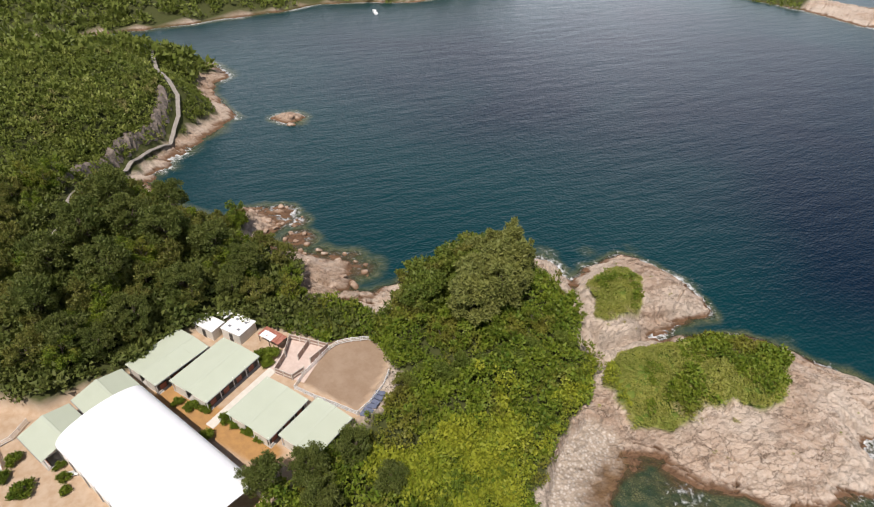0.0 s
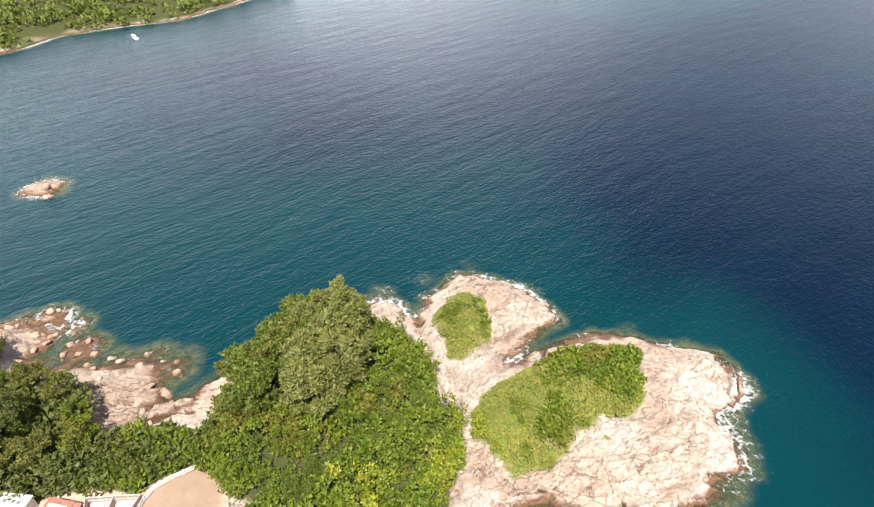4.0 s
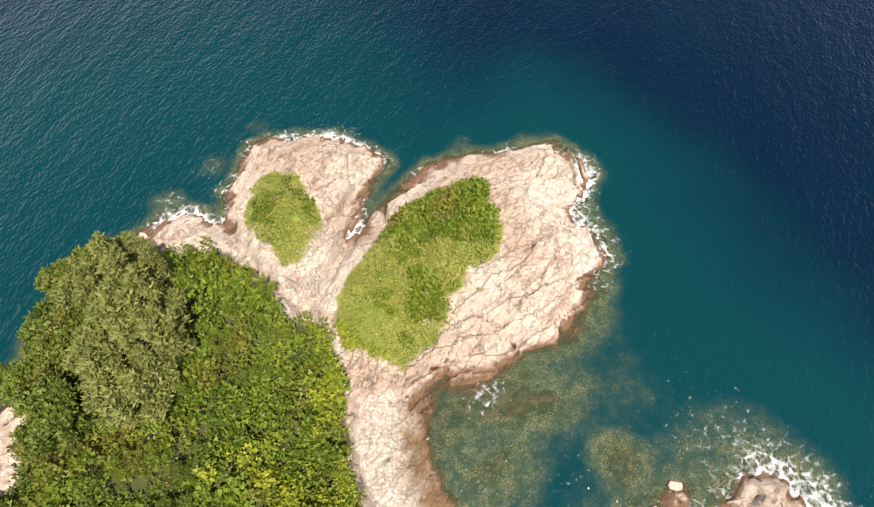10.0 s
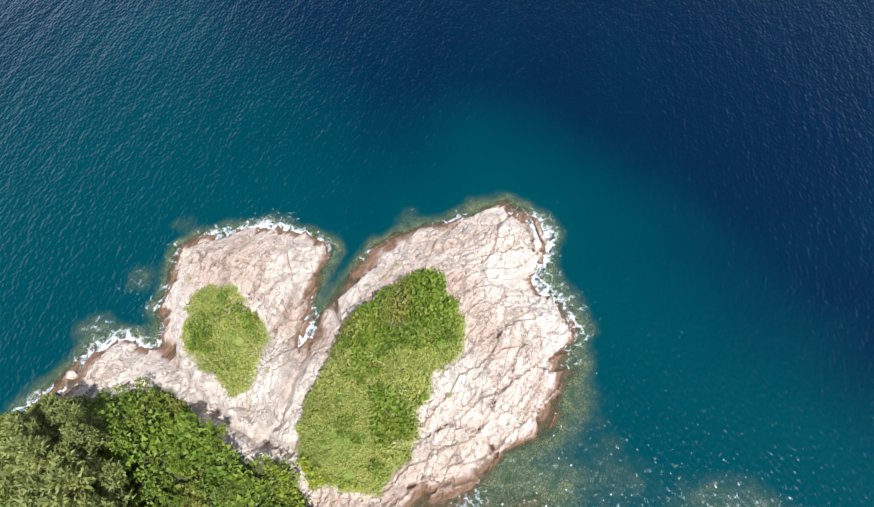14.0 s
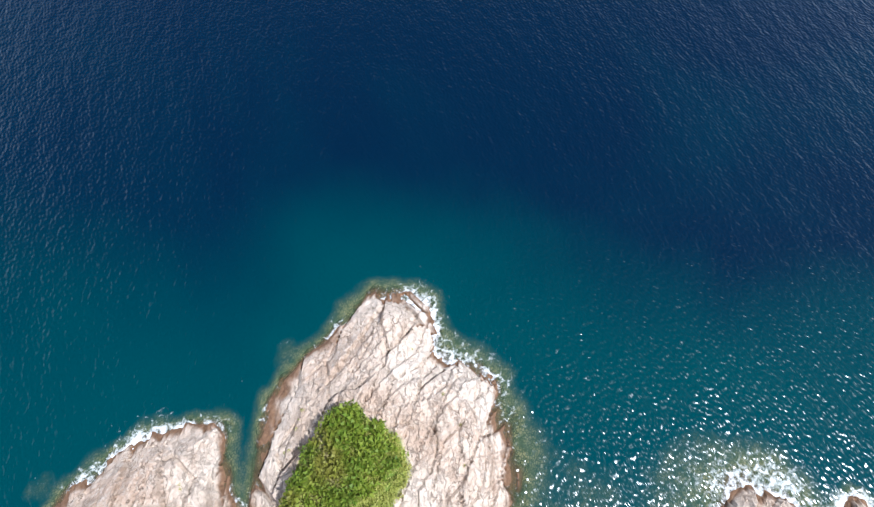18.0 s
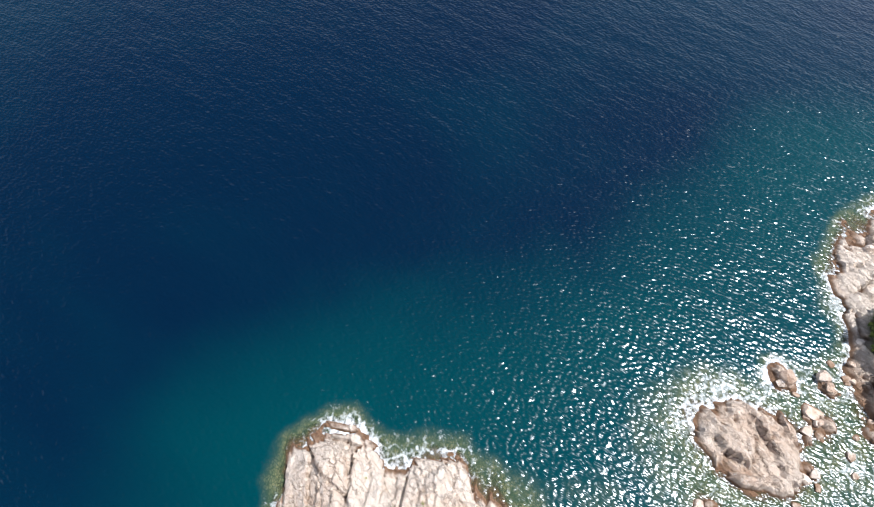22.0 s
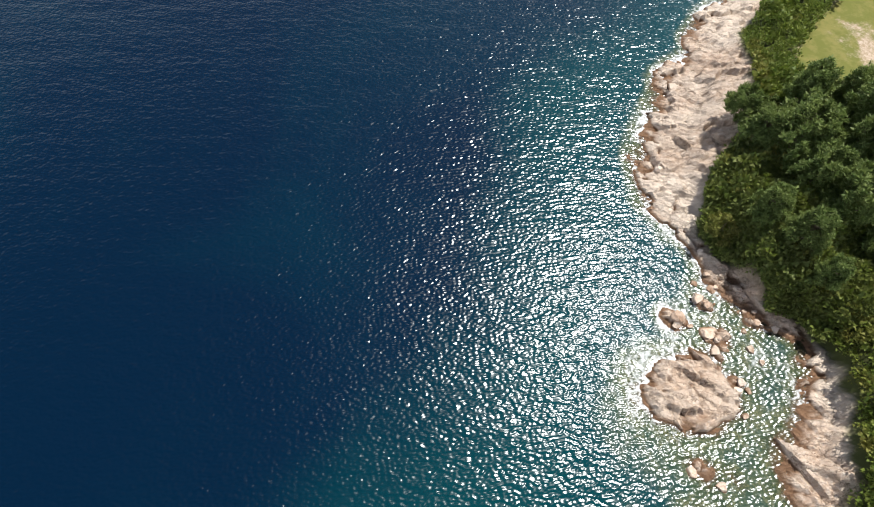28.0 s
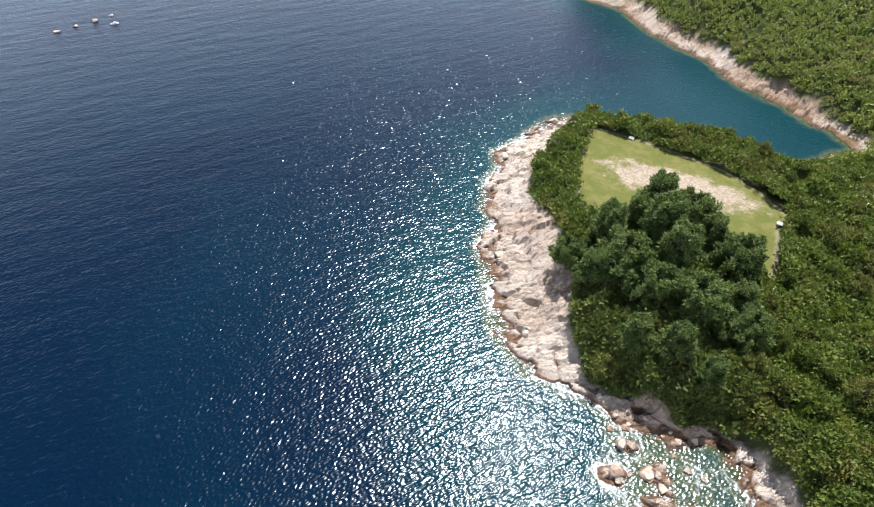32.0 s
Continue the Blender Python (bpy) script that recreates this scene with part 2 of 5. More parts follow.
def water_material():
    n = Nodes("sea_water")
    depth = n.attr("depth")
    patch = n.noise(0.011, 4, 0.55, distort=0.6)
    deep = n.mix(n.step(patch, 0.4, 0.65), (0.0001, 0.0070, 0.0205), (0.0001, 0.0110, 0.0245))
    body = n.mix(n.step(depth, 1.4, 9.0), (0.0003, 0.031, 0.037), deep)
    rubble = n.cells(2.1, "DISTANCE_TO_EDGE", (0.8, 1.2, 1.0, 20))
    weed = n.mix(n.step(n.noise(0.5, 6, 0.75), 0.38, 0.62), (0.040, 0.062, 0.030), (0.145, 0.142, 0.068))
    weed = n.mix(n.step(rubble, 0.0, 0.16), (0.040, 0.058, 0.028), weed)
    weed = n.mix(n.step(n.noise(1.7, 5, 0.7), 0.58, 0.72), weed, (0.155, 0.145, 0.085))
    weed = n.mix(n.step(depth, 0.06, 0.5), n.mix(n.noise(0.7, 5, 0.7), (0.075, 0.040, 0.018), (0.19, 0.115, 0.06)), weed)
    murk = n.math("ADD", depth, n.math("MULTIPLY", n.math("SUBTRACT", n.noise(0.16, 5, 0.65), 0.5), 1.4))
    body = n.mix(n.step(murk, 0.25, 2.0), weed, body)
    diffuse = n.add("BsdfDiffuse")
    n.link(body, diffuse.inputs["Color"])
    clear = n.add("BsdfTransparent", Color=(0.78, 0.95, 0.9, 1.0))
    inner = n.add("MixShader")
    n.link(n.step(depth, 0.0, 0.9, 0.3, 1.0), inner.inputs[0])
    n.link(clear.outputs[0], inner.inputs[1])
    n.link(diffuse.outputs[0], inner.inputs[2])
    # wind waves at three scales
    swell = n.noise(0.085, 2, 0.5, (0.6, 2.0, 1.0, 62))
    chop = n.noise(0.46, 1, 0.5, (0.8, 1.6, 1.0, 55))
    ripple = n.noise(1.35, 0, 0.5, (0.9, 1.3, 1.0, 72))
    wave = n.math("ADD", n.math("MULTIPLY", swell, 0.9), n.math("ADD", n.math("MULTIPLY", chop, 0.55), n.math("MULTIPLY", n.math("MULTIPLY", ripple, n.step(depth, 0.3, 3.5, 1.25, 1.0)), 0.38)))
    normal = n.bump(wave, 0.38, 1.0)
    easy = n.bump(n.math("ADD", n.math("MULTIPLY", swell, 0.9), n.math("MULTIPLY", chop, 0.25)), 0.28, 1.0)
    gloss = n.add("MixShader", Fac=0.34)  # smooth facets, and the finest ripples as a rougher gloss
    for slot, rough in ((1, 0.20), (2, 0.30)):
        lobe = n.add("BsdfGlossy", Roughness=rough, Color=(0.93, 0.98, 1.0, 1.0))
        lobe.distribution = "BECKMANN"
        n.link(normal, lobe.inputs["Normal"])
        n.link(lobe.outputs[0], gloss.inputs[slot])
    fresnel = n.add("Fresnel", IOR=1.34)
    n.link(easy, fresnel.inputs["Normal"])
    top = n.add("MixShader")
    n.link(fresnel.outputs[0], top.inputs[0])
    n.link(inner.outputs[0], top.inputs[1])
    n.link(gloss.outputs[0], top.inputs[2])
    # foam where the swell breaks
    web = n.step(n.cells(0.5, "DISTANCE_TO_EDGE", (1, 1, 1, 0)), 0.0, 0.16, 1.0, 0.0)
    lace = n.math("ADD", n.math("MULTIPLY", n.math("SUBTRACT", n.noise(0.8, 8, 0.78), 0.5), 2.2), n.math("MULTIPLY", web, 0.2))
    foam = n.step(n.math("ADD", n.math("MULTIPLY", n.attr("foam"), 0.8), lace), 0.55, 1.25, 0.0, 0.85)
    white = n.add("BsdfDiffuse", Color=(0.75, 0.78, 0.78, 1.0))
    last = n.add("MixShader")
    n.link(foam, last.inputs[0])
    n.link(top.outputs[0], last.inputs[1])
    n.link(white.outputs[0], last.inputs[2])
    n.link(last.outputs[0], n.out.inputs["Surface"])
    return n.m


def leaf_material(name, a, b, c, dry=None, share=0.5):
    n = Nodes(name)
    island = n.add("NewGeometry").outputs["Random Per Island"]
    color = n.mix(n.step(n.noise(0.16, 4, 0.6), 0.35, 0.65), a, b)
    if dry:
        color = n.mix(n.step(n.noise(0.09, 5, 0.65), 0.62 - 0.2 * share, 0.72 - 0.2 * share), color, dry)
    color = n.mix(n.math("MULTIPLY", island, 0.6), color, c)
    n.done(color, 0.6, specular=0.3)
    through_leaf = n.add("BsdfTranslucent")
    n.link(color, through_leaf.inputs["Color"])
    both = n.add("MixShader", Fac=0.28)
    n.link(n.b.outputs[0], both.inputs[1])
    n.link(through_leaf.outputs[0], both.inputs[2])
    n.link(both.outputs[0], n.out.inputs["Surface"])
    return n.m


def plain(name, a, b, scale=1.5, rough=0.7, metal=0.0, relief=0.02, stretch=None):
    n = Nodes(name)
    g = n.noise(scale, 6, 0.65, stretch)
    return n.done(n.mix(n.step(g, 0.3, 0.7), a, b), rough, n.bump(n.noise(scale * 6, 4), relief, 0.5), metal)


GROUND, WATER = ground_material(), water_material()
LEAF = {
    "shrub": leaf_material("shrub_leaf", (0.065, 0.13, 0.010), (0.15, 0.22, 0.016), (0.25, 0.27, 0.035), (0.17, 0.16, 0.028), 0.5),
    "bright": leaf_material("bright_leaf", (0.175, 0.24, 0.018), (0.29, 0.315, 0.024), (0.40, 0.40, 0.045)),
    "turf": leaf_material("turf_blade", (0.21, 0.26, 0.035), (0.33, 0.345, 0.06), (0.42, 0.39, 0.13), (0.41, 0.355, 0.18), 0.5),
    "tree": leaf_material("tree_leaf", (0.075, 0.11, 0.018), (0.125, 0.15, 0.03), (0.17, 0.185, 0.05)),
    "pine": leaf_material("pine_needle", (0.14, 0.17, 0.04), (0.20, 0.22, 0.05), (0.29, 0.285, 0.085)),
    "dusky": leaf_material("casuarina_needle", (0.075, 0.125, 0.026), (0.125, 0.175, 0.04), (0.21, 0.25, 0.075)),
    "olive": leaf_material("seaside_leaf", (0.075, 0.125, 0.016), (0.14, 0.19, 0.024), (0.20, 0.22, 0.045), (0.18, 0.165, 0.035), 0.5),
    "meadow": leaf_material("meadow_leaf", (0.16, 0.22, 0.03), (0.27, 0.31, 0.055), (0.35, 0.36, 0.12), (0.24, 0.21, 0.07), 0.4),
    "wood": leaf_material("wood_leaf", (0.10, 0.135, 0.02), (0.17, 0.185, 0.035), (0.24, 0.21, 0.06)),
    "hill": leaf_material("hill_leaf", (0.105, 0.145, 0.02), (0.155, 0.19, 0.03), (0.20, 0.225, 0.05)),
}
BARK = plain("bark", (0.10, 0.075, 0.05), (0.2, 0.16, 0.12), 3.0, 0.9, relief=0.05)
ROOF = plain("green_sheet_roof", (0.475, 0.52, 0.41), (0.495, 0.54, 0.43), 0.25, 0.5, relief=0.004)
WALL = plain("painted_wall", (0.62, 0.58, 0.5), (0.7, 0.66, 0.58), 1.2, 0.8)
WHITE = plain("white_paint", (0.78, 0.78, 0.76), (0.84, 0.84, 0.82), 1.0, 0.6)
TENT = plain("white_membrane", (0.84, 0.85, 0.86), (0.88, 0.89, 0.9), 0.3, 0.5)
DARK = plain("dark_timber", (0.05, 0.045, 0.04), (0.09, 0.08, 0.07), 2.0, 0.8)
STEEL = plain("grey_steel", (0.3, 0.31, 0.32), (0.4, 0.41, 0.42), 2.0, 0.45, 0.6)
RUST = plain("rusty_sheet", (0.30, 0.10, 0.06), (0.4, 0.17, 0.12), 1.5, 0.75)
CONCRETE = plain("concrete", (0.42, 0.40, 0.36), (0.52, 0.49, 0.44), 0.7, 0.9)
PEN = plain("pen_board", (0.30, 0.21, 0.165), (0.40, 0.29, 0.235), 2.0, 0.85)
PEN_FLOOR = plain("pink_concrete", (0.55, 0.43, 0.36), (0.64, 0.52, 0.45), 0.9, 0.9)
MAT_BLUE = plain("blue_grey_mat", (0.10, 0.12, 0.18), (0.15, 0.17, 0.24), 2.0, 0.8)
ROAD = plain("road_concrete", (0.24, 0.22, 0.19), (0.32, 0.29, 0.25), 0.5, 0.9)
TOWER = plain("pale_tower_wall", (0.5, 0.46, 0.42), (0.6, 0.56, 0.5), 0.05, 0.9)
GLASS = plain("dark_window", (0.05, 0.06, 0.07), (0.08, 0.09, 0.1), 0.2, 0.15)


def stone_material(name, stain):
    n = Nodes(name)
    rock, lines, fine = granite(n)
    if stain:
        rock = n.mix(n.step(n.noise(0.4, 6, 0.7), 0.25, 0.65, stain, 0.3 * stain), rock, (0.30, 0.185, 0.115))
    height = n.add("SeparateXYZ")
    n.link(n.place(), height.inputs[0])
    low = n.step(n.math("ADD", height.outputs[2], n.math("MULTIPLY", n.noise(0.6, 3), 1.2)), 0.6, 1.3)
    color = n.mix(low, (0.17, 0.095, 0.05), rock)
    return n.done(color, 0.85, n.bump(n.math("ADD", n.math("MULTIPLY", lines, 0.5), fine), 0.2, 0.7), specular=0.25)


STONE, BROWN_STONE = stone_material("boulder_granite", 0.0), stone_material("stained_granite", 0.9)
DARK_ROCK = plain("dark_cut_rock", (0.09, 0.075, 0.06), (0.24, 0.195, 0.16), 0.6, 0.9, relief=0.15)

# ---------------------------------------------------------------- land form
# Shorelines in metres, going round the land.
SHORE_WEST = [(-420, -420), (-400, -120), (-350, 0), (-305, 64), (-272, 99), (-238, 112), (-218, 110), (-216, 100), (-206, 91), (-195, 88), (-181, 85), (-172.6, 68), (-167.6, 55),
              (-162, 46), (-158, 38), (-140, 35), (-131, 38), (-126, 39), (-122, 39), (-124, 43), (-125, 47), (-121, 52), (-110, 51.5), (-108, 44), (-103, 42.5), (-101, 45.5),
              (-95, 44), (-89.5, 46.5), (-83.5, 50), (-78, 46), (-75.6, 41), (-71, 45), (-69, 52)]
SHORE_HEART = [(-68.5, 56), (-67.3, 61.4), (-64.1, 64.6), (-62, 72), (-58.9, 75.1), (-54.6, 77.7), (-51.1, 79.9), (-49, 82.4), (-44.7, 83.3), (-41.1, 80.8), (-38.4, 79.3), (-36.5, 79.3), (-37.1, 83.7), (-37.6, 87.3), (-35.7, 91.3), (-33.4, 97.3),
               (-29.2, 99), (-24.9, 98.8), (-20.1, 98.8), (-15.3, 97.5), (-11.2, 94.3), (-8, 92.1), (-6.2, 90.6), (-8.5, 87.5), (-11, 82.4), (-12.8, 78), (-13.8, 74.6), (-12.5, 74.9), (-9.8, 78.2), (-6.5, 81.8), (-2, 85.4), (0.9, 87.8),
               (5.2, 88.8), (10.6, 89.3), (16, 89.2), (21.1, 90.5), (25.4, 90.1), (28.6, 87.5), (31.1, 84.9), (31.4, 82), (28.9, 78.7), (26.9, 74.8), (27.7, 71.9), (29.1, 67.8), (29.1, 64.6), (27.1, 60.8), (25.8, 58), (23.5, 54.5),
               (21.2, 51.1), (18.5, 49.2), (14.8, 48.8), (11.7, 48.7), (8.2, 46.3), (4.8, 44.3), (3, 43.7), (-1.2, 43.9), (-3.8, 43.4), (-5, 41.5), (-6.2, 38), (-6, 34.6), (-4.5, 29.6), (-1.1, 24.4)]
SHORE_EAST = [(3, 18), (10, 14), (17, 14.5), (21.5, 13.5), (25, 11), (26, 7), (28.5, 1.3), (31.4, -2), (35, -5), (38, -7.5), (41.7, -5.5), (44.7, -2.2), (50.7, -1), (56, -0.8),
              (60, -3), (64, -3.5), (68, -2), (73, -2.2), (78, -2), (83.5, -4.5), (88.5, -7.5), (93, -11.5), (97.5, -16), (100.5, -21.5), (104, -26), (109, -31), (111, -40),
              (114, -44), (118, -49), (122, -56), (123.5, -65), (129, -74), (127, -82), (125.5, -90), (123, -104), (118, -111), (112, -116), (100, -117), (87, -118), (69, -124),
              (55, -122), (47, -121), (41, -126), (34, -138), (28, -143)]
SHORE_SOUTH = [(31, -149), (37, -153), (47, -158), (56, -164), (69, -168), (80, -175), (90, -186), (103, -191), (118, -199), (133, -212), (144, -222), (165, -224), (190, -240),
               (220, -300), (200, -420)]
FAR_SHORE = [(-330, 75), (-316, 100), (-305, 130), (-296, 165), (-288, 195), (-286, 220), (-268, 245), (-250, 262), (-243, 290), (-240, 318), (-232, 335), (-225, 356), (-230, 364),
             (-260, 370), (-300, 400), (-520, 440), (-520, 40), (-420, 45)]
NORTH_CAPE = [(-110, 438), (-70, 431), (-42, 423), (-20, 411), (5, 411), (24, 417), (36, 421), (46, 440), (20, 470), (-110, 480)]
HILL_ROAD = [(-128, 1), (-138, 9), (-145, 15), (-158, 27), (-166, 38), (-170, 46), (-173, 54), (-181, 63), (-188, 68), (-202, 70), (-218, 77), (-229, 82)]
CREVICES = [[(-13.4, 75.5), (-16.8, 68), (-20.5, 61)], [(-37, 79.5), (-33.5, 72), (-28.7, 64.8), (-23, 59)], [(-24.5, 65), (-22.5, 60), (-19.5, 57)]]
MAINLAND = SHORE_WEST + SHORE_HEART + SHORE_EAST + SHORE_SOUTH
REEF_ROCK = [(47.5, 21.5), (47, 17), (46.2, 12), (43, 9.8), (40, 9), (35.5, 9.2), (32.2, 11.5), (32, 17), (34.5, 21.5), (39.5, 25.5), (43.5, 25)]
ISLET = [(-169, 92), (-170, 97), (-167, 101), (-161, 101), (-159, 96), (-163, 92)]
SUNKEN = [(1, 38, 7, -1.1), (7, 42, 5, -1.1), (2, 32, 5, -1.2), (13, 43, 5, -1.3), (52, 10, 3.0, -0.2), (53, 3, 1.6, 0.5), (51, 2, 1.2, 0.4), (44.3, 5.2, 2.8, 0.3), (42, 7, 1.5, -0.1), (27.6, 23.8, 2.2, 0.3),
          (22, 30, 2.5, -1.2), (24, 22, 3.5, -1.3), (37, 8, 1.6, 0.1), (-93, 47, 4, -0.5), (-88, 48, 4, -0.4), (-108, 53, 4, -0.6),
          (-80, 50, 5, -0.5), (-85, 52, 4, -0.8), (-101, 48, 4, 0.2), (-115, 53, 4, 0.2), (-32, 102, 4, -1.9), (-40, 93, 4, -1.7), (-48, 86, 4, -1.6), (8, 92, 4, -1.9)]
GRASS_B = [(-9.8, 69.2), (-6.3, 73.3), (-2, 74.8), (0.6, 76.6), (4.5, 77.7), (8.3, 77.6), (10.3, 75.3), (10, 71.6), (11, 66.9), (10, 64.1), (6.6, 62.6), (4.2, 61.1), (3.7, 57.9), (0.5, 56.6), (0.1, 53.6), (-2.7, 51.5),
           (-5.7, 49.9), (-7.9, 47.8), (-9.5, 48), (-11.8, 48.7), (-16.4, 51.3), (-17.8, 55.7), (-17.3, 59.5), (-14.9, 63.7), (-12.1, 67.1)]
GRASS_A = [(-27.2, 84.7), (-23.3, 83.8), (-22.1, 80.1), (-20, 77.6), (-19.2, 74.3), (-20.4, 70.9), (-22.7, 67.8), (-25.5, 66.8), (-27, 68.9), (-29.7, 72.7), (-32.1, 76.1), (-32.7, 79.3), (-31.4, 82.4), (-29.6, 84.2)]
PENINSULA = [(-66, 54), (-65, 60), (-62, 65), (-56.5, 70), (-52, 72.5), (-47, 73), (-42, 73.4), (-37, 72), (-34, 69.3), (-30, 63.5), (-27.3, 59), (-22, 56.5), (-19, 54.8), (-17.8, 50), (-17, 45.7),
             (-16.7, 42), (-17, 36), (-15, 30), (-14.2, 24.7), (-12, 16), (0, 4), (-10, -40), (-40, -40), (-50, -10), (-43, 16), (-44, 27), (-59, 32), (-73, 25), (-82, 27), (-72, 34), (-64, 36), (-60, 41), (-61, 49)]
HEADLAND = [(112, -113), (113, -90), (111, -67), (107, -55), (96, -46), (88, -38), (78, -24), (71.5, -12.5), (66, -7.2), (60, -6.4), (51, -7.6), (46, -7.4), (38, -11), (30, -9), (23, -4), (18, 3), (8, 8), (0, 10),
            (-40, 0), (-40, -150), (20, -146), (36, -127), (50, -116), (69, -119), (87, -114), (100, -113)]
STABLE_YARD = [(-100, -32), (-94, -22), (-88, -18), (-85, -1), (-86, 8), (-83, 14), (-77, 18), (-71, 22), (-63, 25), (-62, 28), (-57, 31), (-52, 30), (-49, 27), (-45, 17), (-44, -4), (-52, -36)]
LAWN = [(103, -90), (91, -91), (78, -90), (61, -89), (47, -82), (41.5, -77), (43, -71), (41, -61), (39.5, -51.5), (48, -52), (58, -56), (70, -53), (80, -47), (86, -45), (93, -58), (98, -68)]
PADDOCK = [(-60.4, 14.6), (-62.7, 21.6), (-61.2, 27.3), (-57.1, 31), (-52.4, 29.8), (-49.8, 26.7), (-46.7, 16.8)]
TRACK = [(-79.8, -1.7), (-75.8, 0.5), (-50.6, 3.5), (-48.9, -0.1), (-53.8, -1.8), (-76.1, -5.1)]
SAND_LANE = [(30.5, -101), (25, -96), (14, -101), (12, -110), (24, -108)]
BEACH_HEART = [(-16, 44), (-9, 44), (-5.5, 41), (-6, 34), (-4.5, 29), (0, 23), (-4, 12), (-13, 24), (-16, 34)]
BEACH_BAY = [(58, -121), (40, -124), (24, -143), (28, -153), (42, -153), (38, -140), (58, -127)]
RISES = [  # x, y, height of the plateau, how far inland it is reached, width of bare rock
    (0, 66, 6.0, 7, 30), (-25, 82, 5.5, 5, 30), (-43, 53, 8.0, 7, 4), (-65, 47, 3, 6, 13), (-15, 50, 4.0, 6, 4), (-68, 5, 5.0, 4, 5), (-119, 8, 10, 15, 6),
    (-153, 20, 16, 22, 4.5), (-189, 50, 22, 22, 6), (-213, 14, 31, 38, 5), (-284, 54, 17, 40, 6), (-280, -50, 34, 50, 9), (72, -64, 12, 7, 9), (112, -62, 10, 15, 13),
    (84, -20, 10, 15, 13), (54, -19, 9.5, 3.5, 7.0), (36, -16, 8.0, 3.5, 6.0), (23, -20, 8, 6, 7), (0, 0, 7, 8, 7), (38, -135, 4, 6, 3), (94, -206, 26, 26, 9), (60, -172, 18, 20, 8), (140, -232, 26, 26, 10), (40, -240, 45, 40, 4),
    (170, -300, 50, 45, 4), (-60, -120, 25, 30, 6), (-200, -120, 34, 40, 6)]


def lattice(ix, iy, seed):
    h = (ix.astype(np.int64) * 374761393 + iy.astype(np.int64) * 668265263 + seed * 1274126177) & 0x7FFFFFFF
    h = ((h ^ (h >> 13)) * 1103515245) & 0x7FFFFFFF
    return ((h ^ (h >> 16)) & 0xFFFF) / 65535.0


def value_noise(x, y, seed=0):
    ix, iy = np.floor(x), np.floor(y)
    u, v = x - ix, y - iy
    u, v = u * u * (3 - 2 * u), v * v * (3 - 2 * v)
    a, b = lattice(ix, iy, seed), lattice(ix + 1, iy, seed)
    c, d = lattice(ix, iy + 1, seed), lattice(ix + 1, iy + 1, seed)
    return (a + (b - a) * u) * (1 - v) + (c + (d - c) * u) * v


def fractal(x, y, scale, octaves=4, seed=0):
    total, size, norm = 0.0, 1.0, 0.0
    for k in range(octaves):
        total = total + size * value_noise(x / scale, y / scale, seed + 17 * k)
        norm, size, scale = norm + size, size * 0.5, scale * 0.5
    return total / norm - 0.5


def blocks(x, y, size, seed):
    """Jointed blocks: a height of its own for each cell, and the distance from its joints."""
    x, y = x / size, y / size
    ix, iy = np.floor(x), np.floor(y)
    first, second, value = np.full(x.shape, 9.0), np.full(x.shape, 9.0), np.zeros(x.shape)
    for i in (-1, 0, 1):
        for j in (-1, 0, 1):
            cx, cy = ix + i, iy + j
            d = np.hypot(cx + lattice(cx, cy, seed) - x, cy + lattice(cx, cy, seed + 5) - y)
            near = d < first
            second = np.where(near, first, np.minimum(second, d))
            value = np.where(near, lattice(cx, cy, seed + 9), value)
            first = np.where(near, d, first)
    return value - 0.5, (second - first) * size


def apart(x, y, a, b):
    """Squared distance to the stretch from a to b."""
    ex, ey = b[0] - a[0], b[1] - a[1]
    k = np.clip(((x - a[0]) * ex + (y - a[1]) * ey) / (ex * ex + ey * ey), 0, 1)
    return (x - a[0] - k * ex) ** 2 + (y - a[1] - k * ey) ** 2


def inside(x, y, outline):
    """Signed distance to a closed outline, positive inside."""
    far, odd = np.full(x.shape, 1e9), np.zeros(x.shape, bool)
    for (ax, ay), (bx, by) in zip(outline, outline[1:] + outline[:1]):
        ex, ey = bx - ax, by - ay
        k = np.clip(((x - ax) * ex + (y - ay) * ey) / (ex * ex + ey * ey), 0, 1)
        far = np.minimum(far, (x - ax - k * ex) ** 2 + (y - ay - k * ey) ** 2)
        if ey:
            odd ^= ((ay > y) != (by > y)) & (x < ax + (y - ay) * ex / ey)
    return np.where(odd, 1, -1) * np.sqrt(far)


def soft(v, lo, hi):
    k = np.clip((v - lo) / (hi - lo), 0, 1)
    return k * k * (3 - 2 * k)


